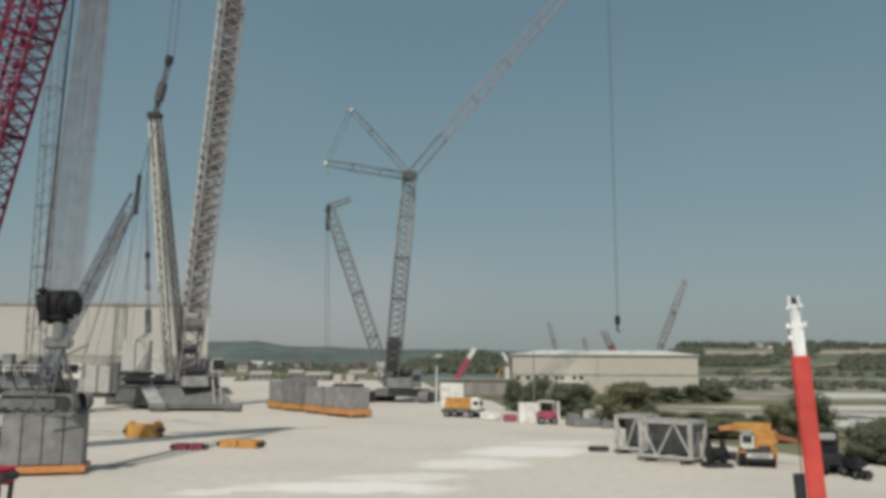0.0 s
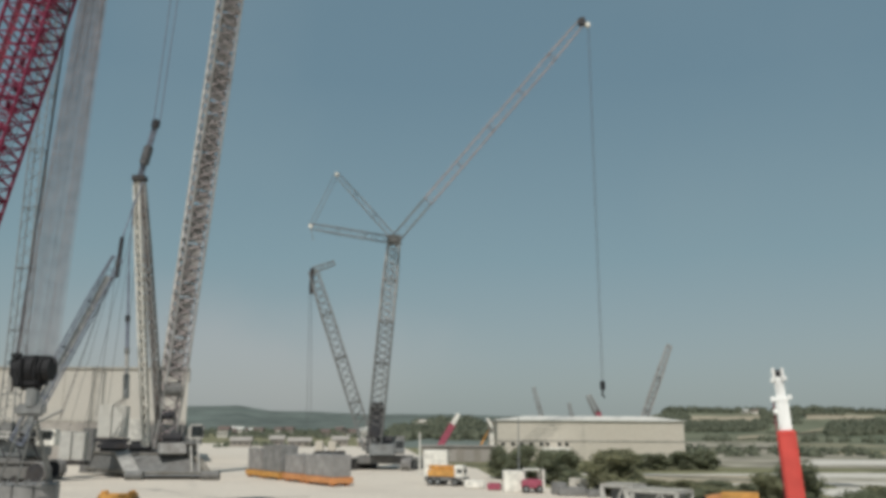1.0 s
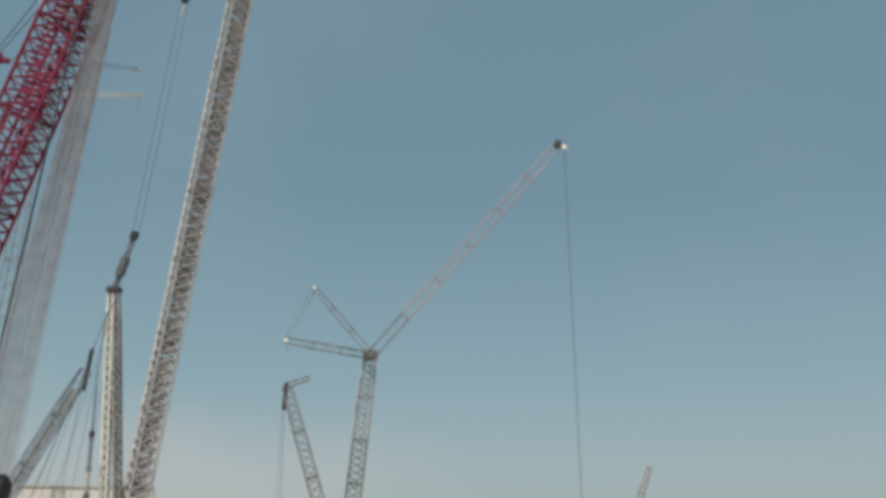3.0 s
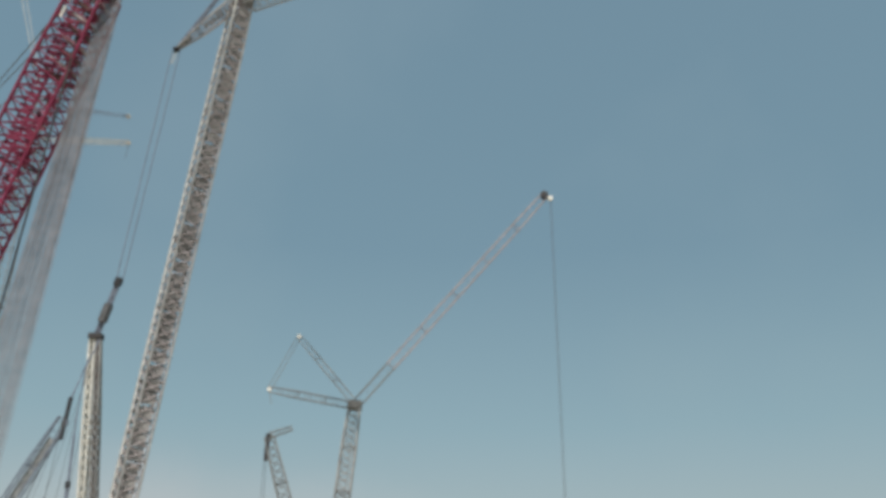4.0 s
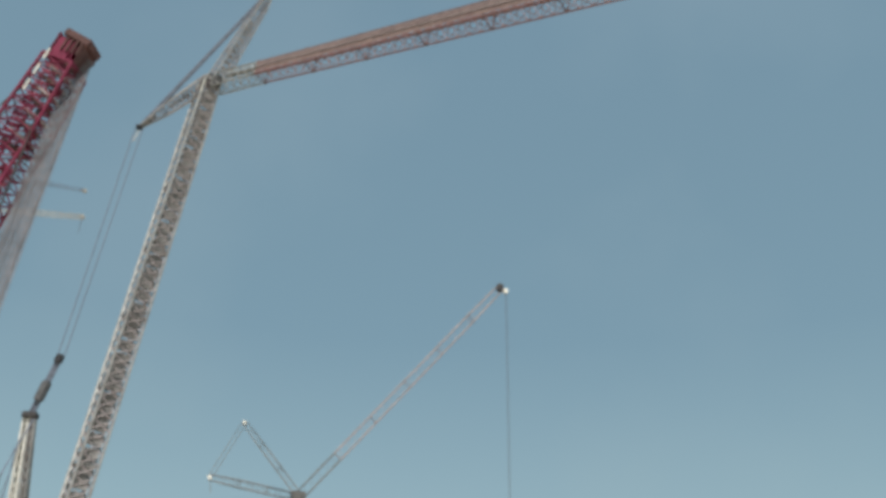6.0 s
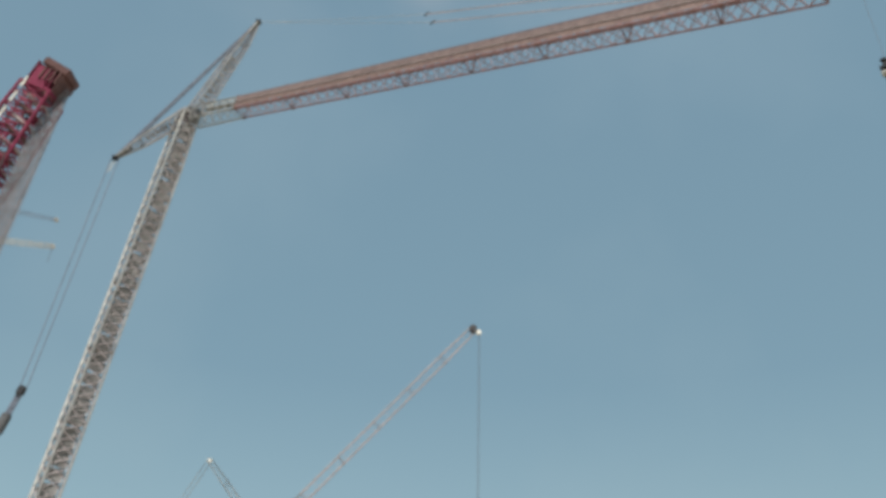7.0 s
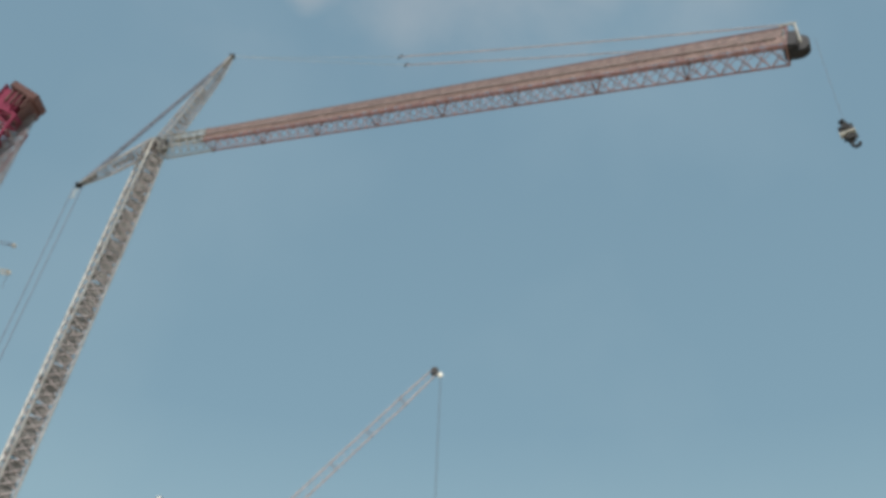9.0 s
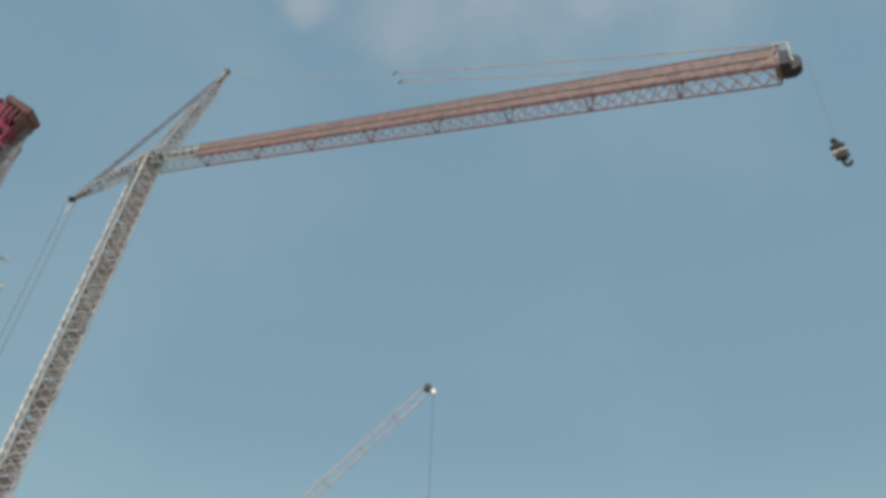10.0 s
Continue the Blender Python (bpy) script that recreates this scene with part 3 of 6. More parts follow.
def crown_mesh(seed, n, leaf):
    """A crown of many small leaves in lumpy clumps, one unit wide and high."""
    rnd = random.Random(seed)
    bm = B()
    clumps = []
    for _ in range(26):
        a, z = rnd.uniform(0, 2 * math.pi), rnd.uniform(0.12, 0.86)
        r = rnd.uniform(0.05, 0.34) * (1.15 - abs(z - 0.45))
        clumps.append((V(math.cos(a) * r, math.sin(a) * r, z), rnd.uniform(0.12, 0.22)))
    for c, r in clumps:
        lump(bm, V(c.x, c.y, max(c.z, r * 0.7)), r * 0.6, rnd)
    for _ in range(n):
        c, r = rnd.choice(clumps)
        d = V(rnd.gauss(0, 1), rnd.gauss(0, 1), rnd.gauss(0, 1)).normalized()
        p = c + d * r * rnd.uniform(0.5, 1.15)
        if p.z < 0.02:
            continue
        t = (d + V(rnd.uniform(-1, 1), rnd.uniform(-1, 1), rnd.uniform(-1, 1)) * 0.9).normalized()
        _, s, u = basis(t)
        k = leaf * rnd.uniform(0.6, 1.4)
        vs = [bm.verts.new(p + s * k), bm.verts.new(p + u * k * 0.7 + t * k * 0.2), bm.verts.new(p - s * k), bm.verts.new(p - u * k * 0.7)]
        bm.faces.new(vs)
    return bm


CROWNS = {}
for key, n, leaf, material in (("bush_a", 9000, 0.022, LEAF), ("bush_b", 10000, 0.021, LEAF2), ("bush_c", 9000, 0.023, LEAF)):
    CROWNS[key] = mesh("crown", crown_mesh(len(CROWNS) + 4, n, leaf), material)


def tree(at, w, h, key, label, name="bush"):
    ob = thing(name, at, label, name, "trees and bushes along the yard")
    bm = B()
    at = Vector(at)
    tube(bm, at, at + V(0, 0, h * 0.5), w * 0.03, 8, w * 0.015)
    for k in range(5):
        a = k * 1.3 + w
        tube(bm, at + V(0, 0, h * (0.12 + 0.06 * k)), at + V(math.cos(a) * w * 0.28, math.sin(a) * w * 0.28, h * (0.45 + 0.07 * k)), w * 0.016, 6, w * 0.006)
    part("trunk", bm, BARK, ob)
    c = new("crown", CROWNS[key])
    c.parent = ob
    c.scale = (w, w, h)
    c.rotation_euler = (0, 0, at.x * 1.7)
    return ob


for x, y, w, h, key in ((20.6, 92.5, 9.2, 4.9, "bush_b"), (25.5, 106, 5.0, 2.4, "bush_b"), (10.5, 122, 5.4, 4.6, "bush_a"), (13.2, 116, 5.5, 5.0, "bush_c"), (16.3, 112, 6.0, 4.4, "bush_a"), (19.5, 118, 5.2, 4.4, "bush_c"), (17.3, 101, 3.6, 2.2, "bush_a"),
                        (35.5, 146, 7.0, 2.9, "bush_c"), (40.5, 149, 6.5, 2.9, "bush_a"), (45.5, 150, 5.5, 3.4, "bush_c"), (50, 150, 5.5, 3.6, "bush_a"), (30.5, 75, 4.2, 3.3, "bush_b"), (33.4, 76, 5.0, 4.2, "bush_a"), (31.2, 59.6, 4.6, 2.5, "bush_a"), (32.4, 62.5, 5.0, 2.8, "bush_c"), (36.0, 64, 5.5, 3.0, "bush_a"), (40.5, 66, 6, 3.0, "bush_c"), (38, 70, 4.5, 2.6, "bush_b"), (55, 80, 7, 3.0, "bush_b"), (27.5, 80, 4.5, 1.8, "bush_b")):
    tree((x, y, 0), w, h, key, "dense rounded olive green bush on the grass verge" if key == "bush_b" else "dense dark green bush on the grass verge")

rnd = random.Random(21)
for k in range(34):
    y = rnd.uniform(78, 104)
    tree((rnd.uniform(24.0, 37) + (0 if y > 84 else 1.0), y, 0), rnd.uniform(3.4, 6.0), rnd.uniform(0.8, 1.4), "bush_b" if k % 3 else "bush_a", "low olive scrub on the rough grass")

# far hedges and woods are one mass of leaf clumps
rnd = random.Random(11)
LUMP = [v.copy() for v in (Vector(c) for c in ((0, 0, 1), (0.9, 0, 0.35), (0.28, 0.86, 0.35), (-0.73, 0.53, 0.35), (-0.73, -0.53, 0.35), (0.28, -0.86, 0.35), (0.8, 0.58, -0.3), (-0.31, 0.95, -0.3), (-1, 0, -0.3), (-0.31, -0.95, -0.3), (0.8, -0.58, -0.3)))]
LUMP_FACES = ((0, 1, 2), (0, 2, 3), (0, 3, 4), (0, 4, 5), (0, 5, 1), (1, 6, 2), (2, 6, 7), (2, 7, 3), (3, 7, 8), (3, 8, 4), (4, 8, 9), (4, 9, 5), (5, 9, 10), (5, 10, 1), (1, 10, 6))
wood_verts, wood_faces = [], []


def wood_clump(c, w, n):
    """A far tree: a dented core and a coat of leaf sprays."""
    base = len(wood_verts)
    turn = rnd.uniform(0, 6.28)
    for v in LUMP:
        k = w * rnd.uniform(0.6, 0.85)
        wood_verts.append((c.x + (v.x * math.cos(turn) - v.y * math.sin(turn)) * k, c.y + (v.x * math.sin(turn) + v.y * math.cos(turn)) * k, c.z + v.z * k))
    wood_faces.extend(tuple(base + i for i in f) for f in LUMP_FACES)
    for _ in range(n):
        d = V(rnd.gauss(0, 1), rnd.gauss(0, 1), abs(rnd.gauss(0, 1))).normalized() * w * rnd.uniform(0.55, 1.05)
        p = c + V(d.x * 0.85, d.y * 0.85, d.z * 0.95)
        _, a, b = basis(d + V(rnd.gauss(0, 1), rnd.gauss(0, 1), rnd.gauss(0, 1)) * w * 0.4)
        k = w * rnd.uniform(0.07, 0.16)
        base = len(wood_verts)
        wood_verts.extend(tuple(q) for q in (p + a * k, p + b * k, p - a * k, p - b * k))
        wood_faces.append((base, base + 1, base + 2, base + 3))


# level hedgerows and trees round the yard and the town
for az0, az1, r0, r1, n, h in ((-12, -17, 250, 320, 26, 3.5), (-17, -24, 232, 300, 34, 3.0), (-24, -40, 235, 300, 50, 3.5), (24, 2, 520, 700, 120, 5), (16, 3, 760, 890, 90, 6), (14, 6, 300, 340, 16, 3.0)):
    for _ in range(n):
        az, r = radians(rnd.uniform(az0, az1)), rnd.uniform(r0, r1)
        wood_clump(V(-math.sin(az) * r, math.cos(az) * r, 0), h * rnd.uniform(0.5, 1.1), 40)
# woods on the slopes: azimuths, part of the slope, slant, number, tree size
for shape, az0, az1, f0, f1, slant, n, h in ((KNOLL, 2.6, -9, 0.35, 1.0, 0.0, 330, 4.4), (HILLSIDE, -15.6, -44, 0.95, 1.0, 0.0, 330, 5.5), (HILLSIDE, -16.2, -22.3, 0.42, 0.60, 0.06, 230, 5.0), (HILLSIDE, -26.0, -31.0, 0.34, 0.60, 0.14, 330, 5.5), (HILLSIDE, -15.2, -17.4, 0.6, 0.9, 0.0, 70, 5.0), (HILLSIDE, -22.0, -24.2, 0.62, 0.94, 0.0, 90, 4.5), (HILLSIDE, -18, -40, 0.20, 0.24, 0.0, 70, 3.0), (HILLSIDE, -22, -27, 0.84, 0.9, 0.0, 60, 4.5), (RIDGE, 24, 3, 0.0, 0.10, 0.0, 110, 5.0)):
    for _ in range(n):
        u = rnd.random()
        c = rise(shape, az0 + (az1 - az0) * u, min(1.0, rnd.uniform(f0, f1) + slant * u))
        wood_clump(c + V(0, 0, h * 0.2), h * rnd.uniform(0.55, 1.15), 36)
me = bpy.data.meshes.new("far_woods")
me.from_pydata(wood_verts, [], wood_faces)
me.materials.append(FARLEAF)
tagged(new("far_woods", me), "far dark green hedgerows and woods", "woods", kind="stuff")


# ---- halls and houses ----
def hall_right():
    ob = thing("industrial_hall", (37.8, 205, 0), "long cream clad industrial hall with a shallow pale roof", "hall")
    x0, x1, y0, y1, e, r = 16.2, 59.4, 192.0, 222.0, 8.75, 9.9
    for c, s in (((37.8, y0 + 0.15, e / 2), (x1 - x0, 0.3, e)), ((37.8, y1 - 0.15, e / 2), (x1 - x0, 0.3, e)), ((x0 + 0.15, 207, e / 2), (0.3, 29.4, e)), ((x1 - 0.15, 207, e / 2), (0.3, 29.4, e))):
        bm = B()
        box(bm, c, s)
        part("wall", bm, CLAD, ob)
    bm = B()
    ring = []
    for x in (x0 - 0.4, x0 + 7, x1 - 7, x1 + 0.4):
        top = e + (r - e if x0 < x < x1 else 0.25)
        ring.append([bm.verts.new((x, y, z)) for y, z in ((y0 - 0.4, e), (y0 - 0.4, e + 0.25), (y0 + 1.5, top), (y1 - 1.5, top), (y1 + 0.4, e + 0.25), (y1 + 0.4, e))])
    for a, b in zip(ring, ring[1:]):
        for k in range(6):
            bm.faces.new((a[k], a[(k + 1) % 6], b[(k + 1) % 6], b[k]))
    bm.faces.new(ring[0][::-1])
    bm.faces.new(ring[-1])
    bmesh.ops.recalc_face_normals(bm, faces=bm.faces)
    part("roof", bm, ROOF, ob)
    bm = B()
    box(bm, (37.8, y0 - 0.05, 4.3), (x1 - x0, 0.12, 0.35))
    part("band", bm, CLADLINE, ob, "grey horizontal joint in the cladding")
    for x in (17.5, 19.8, 21.8, 24.0, 26.4, 27.7, 30.5, 32.1):
        bm = B()
        box(bm, (x, y0 - 0.04, 4.05 - 0.5), (0.95, 0.14, 0.8))
        w = part("window", bm, CLADLINE, ob)
        bm = B()
        box(bm, (x, y0 - 0.12, 4.05 - 0.5), (0.8, 0.04, 0.65))
        part("pane", bm, GLASS, w)
    for x in [x0 + k * 3.6 for k in range(1, 12)]:
        bm = B()
        box(bm, (x, y0 - 0.02, e / 2), (0.1, 0.06, e - 0.1))
        part("joint", bm, CLAD, ob)
    bm = B()
    box(bm, (29, y0 - 3, 1.4), (6, 6, 2.8), bevel=0.05)
    part("annex", bm, OFFWHITE, ob)


hall_right()


def low_shed():
    ob = thing("low_shed", (7, 182, 0), "long low dull brown shed beside the hall", "shed")
    bm = B()
    box(bm, (7, 182, 1.6), (16, 8, 3.2))
    part("wall", bm, SHED, ob)
    bm = B()
    box(bm, (7, 182, 3.3), (16.6, 8.6, 0.2))
    part("roof", bm, PLINTH, ob)
    for x in (1.5, 5.2, 9.0, 12.6):
        bm = B()
        box(bm, (x, 177.97, 1.3), (2.2, 0.1, 2.4))
        part("door", bm, PLINTH, ob)


low_shed()


def hall_left():
    ob = thing("assembly_hall", (-95, 185, 0), "very large cream clad assembly hall with a flat roof", "hall")
    foot = [(-150, 161), (-46.2, 161), (-60, 209), (-150, 209)]
    bm = B()
    prism(bm, foot, 0, 17.9)
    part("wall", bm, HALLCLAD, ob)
    bm = B()
    box(bm, (-98.2, 160.9, 3.9), (103.4, 0.3, 7.8))
    part("plinth", bm, PLINTH, ob, "dusty darker lower wall")
    bm = B()
    prism(bm, [(-150.3, 160.7), (-45.9, 160.7), (-59.8, 209.3), (-150.3, 209.3)], 17.9, 18.25)
    part("roof_edge", bm, CLADLINE, ob)
    for x in range(-148, -47, 6):
        bm = B()
        box(bm, (x, 160.96, 8.95), (0.12, 0.08, 17.9))
        part("joint", bm, CLADLINE, ob)
    bm = B()
    box(bm, (-98.2, 160.88, 7.95), (103.4, 0.4, 0.3))
    part("band", bm, CLADLINE, ob)


hall_left()


def house(at, w, d, h, turn, wall, roof, label, kind="house"):
    ob = thing(kind, at, label, "house", "far houses of the town")
    c, s = math.cos(turn), math.sin(turn)
    at = Vector(at)
    T = lambda x, y, z: at + V(x * c - y * s, x * s + y * c, z)
    bm = B()
    box(bm, T(0, 0, h / 2), (w, d, h), (c, s, 0))
    part("wall", bm, wall, ob)
    bm = B()
    a = [bm.verts.new(T(x, y, z)) for x in (-w / 2 - 0.4, w / 2 + 0.4) for y, z in ((-d / 2 - 0.5, h), (0, h + d * 0.35), (d / 2 + 0.5, h))]
    for f in ((0, 1, 4, 3), (1, 2, 5, 4), (0, 2, 1), (3, 4, 5), (0, 3, 5, 2)):
        bm.faces.new([a[i] for i in f])
    part("roof", bm, roof, ob)
    for k in range(3):
        bm = B()
        box(bm, T((k - 1) * w * 0.3, -d / 2 - 0.03, h * 0.55), (w * 0.13, 0.1, h * 0.22), (c, s, 0))
        part("window", bm, GLASS, ob)


rnd = random.Random(5)
for k in range(24):
    az = rnd.uniform(14.0, 1.0) if k < 20 else rnd.uniform(-17, -24)
    big = rnd.random() < 0.25
    if k < 20:
        r = rnd.uniform(520, 900)
        at = V(-math.sin(radians(az)) * r, math.cos(radians(az)) * r, 0)
    else:
        at = rise(HILLSIDE, az, rnd.uniform(0.90, 0.97) if k < 24 else rnd.uniform(0.04, 0.12))
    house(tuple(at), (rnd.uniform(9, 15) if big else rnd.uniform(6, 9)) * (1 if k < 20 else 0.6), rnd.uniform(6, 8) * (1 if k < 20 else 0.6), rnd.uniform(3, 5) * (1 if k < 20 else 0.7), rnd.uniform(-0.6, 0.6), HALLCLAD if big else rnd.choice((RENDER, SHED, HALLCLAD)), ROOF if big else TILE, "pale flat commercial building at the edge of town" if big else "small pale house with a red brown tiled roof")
for x, w, h in ((-5.6, 2.6, 8.6), (-2.2, 2.8, 9.6), (1.0, 2.4, 9.0)):
    house((x, 400, 0), w, 3, h, 0.1, CLAD, CLAD, "white office block standing above the far town", "office_block")
# low sheds along the yard's far side
for x, y, w, h in ((-66, 300, 7, 2.2), (-55, 310, 5, 2.6), (-46, 305, 8, 2.0), (-33, 320, 6, 2.4), (-22, 300, 5, 2.0), (-14, 310, 6, 2.2)):
    house((x, y, 0), w, 4, h, 0.05, SHED, PLINTH, "low brown grey shed at the far side of the yard", "shed")


# ---- main white crawler crane ----
def head_sheaves(parent, c, axis, r, n, gap, material=DARK, name="sheave"):
    a = Vector(axis).normalized()
    for k in range(n):
        drum(parent, name, Vector(c) + a * (k - (n - 1) / 2) * gap, a, r, gap * 0.5, material)


def walkway(parent, p, q, side, lift, width, material, n, rail=0.0, label="", fill=0.96):
    """A grating along a boom in n panels, with a hand rail on posts if asked."""
    p, q, s, u = Vector(p), Vector(q), Vector(side).normalized(), Vector(lift)
    for k in range(n):
        a, b = p.lerp(q, k / n) + u, p.lerp(q, (k + fill) / n) + u
        bm = B()
        d = (b - a)
        box(bm, (a + b) / 2, (d.length, width, 0.06), d, s.cross(d).normalized() if abs(s.dot(d.normalized())) < 0.9 else (0, 0, 1))
        w = part("walkway", bm, material, parent, label)
        if rail:
            up = u.normalized() * rail
            e = p.lerp(q, (k + 1) / n) + u
            for f, r in ((1.0, 0.07), (0.45, 0.04)):
                bm = B()
                tube(bm, a + up * f, e + up * f, r, 5)
                part("hand_rail", bm, OFFWHITE, w)
            for j in range(4):
                o = a.lerp(b, j / 3)
                bm = B()
                tube(bm, o, o + up, 0.035, 5)
                part("rail_post", bm, OFFWHITE, w)


def main_crane():
    ob = thing("crawler_crane", (-36, 121, 0.06), "huge white lattice boom crane with a long faded red jib", "crane")
    d = V(-0.40, 0.915, 0).normalized()
    s = V(0.915, 0.40, 0).normalized()
    c = V(-37, 121.8, 0)
    bm = B()
    box(bm, c + V(0, 0, 1.9), (9.2, 4.6, 1.5), s, (0, 0, 1), 0.15)
    part("car_body", bm, GREY, ob)
    lo = [V(-38.9, 114.9, 0.5), V(-28.9, 115.7, 0.5), V(-36.0, 131.0, 0.5), V(-51.5, 128.5, 0.5)]
    hi = [V(-42.8, 119.5, 3.4), V(-33.0, 120.2, 3.4), V(-37.5, 129.0, 3.4), V(-49.6, 127.0, 3.4)]
    bm = B()
    a = [bm.verts.new(p) for p in lo]
    b = [bm.verts.new(p) for p in hi]
    for k in range(4):
        bm.faces.new((a[k], a[(k + 1) % 4], b[(k + 1) % 4], b[k]))
    bm.faces.new(b)
    bm.faces.new(a[::-1])
    bmesh.ops.recalc_face_normals(bm, faces=bm.faces)
    part("pedestal", bm, GREY, ob, "broad sloping tread plate pedestal")
    for k in (0, 1):
        bm = B()
        m0, m1 = lo[k] + V(-0.3, -0.5, 0.1), hi[k] + V(0, -0.3, 0.2)
        box(bm, (m0 + m1) / 2, ((m1 - m0).length, 1.9 if k == 0 else 0.9, 0.3), m1 - m0, (0, -0.3, 1), 0.06)
        part("corner_rib", bm, RIBGREY if k == 0 else GRATING, ob)
        bm = B()
        tube(bm, lo[k] + V(-1.3, -0.8, 0.16), lo[k] + V(1.0, -0.8, 0.16), 0.6, 14)
        part("foot_roller", bm, GREY, ob)
    for a0, a1, b0, b1 in ((lo[0], lo[1], hi[0], hi[1]), (lo[3], lo[0], hi[3], hi[0])):
        for f in (0.04, 0.96):
            bm = B()
            p, q = a0.lerp(a1, f), b0.lerp(b1, f)
            box(bm, (p + q) / 2 + V(-0.1, -0.15, 0.08), ((q - p).length, 0.22, 0.16), q - p, (0, -0.6, 1), 0.03)
            part("panel_rib", bm, GREY, ob)
        for f in (0.12, 0.93):
            bm = B()
            p, q = a0.lerp(b0, f), a1.lerp(b1, f)
            box(bm, (p + q) / 2 + V(-0.1, -0.15, 0.08), ((q - p).length, 0.2, 0.2), q - p, (0, -0.6, 1), 0.03)
            part("panel_edge", bm, GRATING, ob)
    for o in (0.0, 1.0):
        bm = B()
        tube(bm, (-31.9 + o, 116.2, 0.3), (-33.0 + o, 118.0, 5.6), 0.15, 8)
        part("support_leg", bm, STEELWHITE, ob)
    bm = B()
    box(bm, (-44.6, 126, 4.2), (8.4, 2.0, 1.6), (1, 0.05, 0), (0, 0, 1), 0.5)
    part("drive_housing", bm, DARK, ob)
    bm = B()
    tube(bm, c + V(0, 0, 2.6), c + V(0, 0, 3.3), 2.4, 28)
    part("slewing_ring", bm, DARK, ob)
    bm = B()
    box(bm, c + V(0, 0, 4.1) + d * 1.5, (12.5, 3.6, 1.5), d, (0, 0, 1), 0.1)
    part("machine_deck", bm, WHITE, ob)
    for k, (o, r) in enumerate(((-1.6, 0.9), (1.0, 0.95), (3.6, 0.85))):
        drum(ob, "winch", c + d * o + V(0, 0, 5.5), s, r, 2.4, DARK)
    bm = B()
    box(bm, c + d * 0.5 + s * 2.6 + V(0, 0, 4.4), (8.0, 1.5, 2.2), d, (0, 0, 1), 0.08)
    part("engine_house", bm, GREY, ob)
    bm = B()
    box(bm, c - d * 4.6 + s * 2.9 + V(0, 0, 6.3), (2.2, 2.0, 2.3), d, (0, 0, 1), 0.3)
    cab = part("cab", bm, STEELWHITE, ob)
    bm = B()
    box(bm, c - d * 4.6 + s * 2.6 + V(0, 0, 4.9), (2.6, 2.2, 0.5), d, (0, 0, 1), 0.08)
    part("cab_bracket", bm, GREY, ob)
    bm = B()
    box(bm, c - d * 4.6 + s * 3.92 + V(0, 0, 6.5), (1.6, 0.06, 1.5), d, (0, 0, 1))
    part("side_window", bm, GLASS, cab)
    bm = B()
    box(bm, c - d * 5.72 + s * 2.9 + V(0, 0, 6.45), (0.06, 1.6, 1.5), d, (0, 0, 1))
    part("windscreen", bm, GLASS, cab)
    slabs(ob, c + d * 7.6 + V(0, 0, 3.4), (6.5, 2.0, 4.0), 6, SLAB, s)
    slabs(ob, c + d * 7.2 - s * 4.2 + V(0, 0, 3.6), (2.2, 2.0, 4.6), 6, OFFWHITE, s)
    # boom, with its walkway, ropes and rail
    foot, joint = V(-37.74, 120.73, 6.15), V(-27.1, 112.32, 102.0)
    ax = (joint - foot).normalized()
    ahead = V(0.57, -0.82, 0)
    _, side, front = basis(ax, ahead)
    p0, p1, grow = foot - ax * 2.0 + V(0.35, 0, 0), joint + V(-0.55, 0, 0), (0.96, 1.05)
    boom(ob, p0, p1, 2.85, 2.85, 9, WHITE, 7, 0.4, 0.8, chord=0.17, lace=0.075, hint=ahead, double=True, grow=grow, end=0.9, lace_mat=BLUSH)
    walkway(ob, foot + ax * 8, joint - ax * 2, side, front * 0.75, 2.2, FRONTGRATE, 44, fill=0.8)
    walkway(ob, foot + ax * 9, joint - ax * 2, side, front * -0.6, 1.9, FRONTGRATE, 31, fill=0.6)
    walkway(ob, foot + ax * 9, joint - ax * 2, front, side * -1.15, 1.9, GREY, 60, fill=0.5)
    # the pale ladder rails along the flank that faces the yard
    for o in (-1.0, 0.95):
        line(ob, "ladder_rail", p0.lerp(p1, 0.09) - side * 1.36 + front * o * 1.22, p1 - ax * 1.0 - side * 1.48 + front * o * 1.34, 0.14, OFFWHITE)
    for k in range(56):
        f = 0.10 + 0.89 * k / 56
        bm = B()
        box(bm, p0.lerp(p1, f) - side * (1.32 + 0.28 * f) + front * 0.04, (0.15, 2.4 + 0.5 * f, 0.10), ax, side, 0.03)
        part("ladder_rung", bm, STEELWHITE if k % 2 else GREY, ob)
    for k in range(5):
        o = side * (-0.9 + 0.45 * k) + front * 1.2
        line(ob, "hoist_rope", foot + ax * 6 + o * 0.5, joint - ax * 1 + o, 0.035)
    bm = B()
    box(bm, joint, (2.2, 2.4, 2.2), ax, (0, 1, 0), 0.2)
    part("boom_head", bm, DARK, ob)
    drum(ob, "boom_winch", foot + ax * 6.2 + V(0.5, -0.6, 0), s, 1.25, 2.3, GREY)
    drum(ob, "boom_winch", foot + ax * 2.6 + V(0.2, -0.6, 0), s, 0.9, 2.0, DARK)
    # derrick mast with its two legs
    top = V(-41.6, 113.56, 41.6)
    for e, b0 in ((-1, V(-39.9, 120.4, 4.44)), (1, V(-37.9, 120.7, 4.46))):
        t = top + V(0.42 * e, 0, 0)
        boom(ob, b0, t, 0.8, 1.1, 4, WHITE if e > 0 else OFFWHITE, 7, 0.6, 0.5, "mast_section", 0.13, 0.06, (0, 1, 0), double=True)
        walkway(ob, b0.lerp(t, 0.1), t, (0, 1, 0), V(0, -0.2, 0), 0.6, GRATING if e < 0 else WALKWAY, 8)
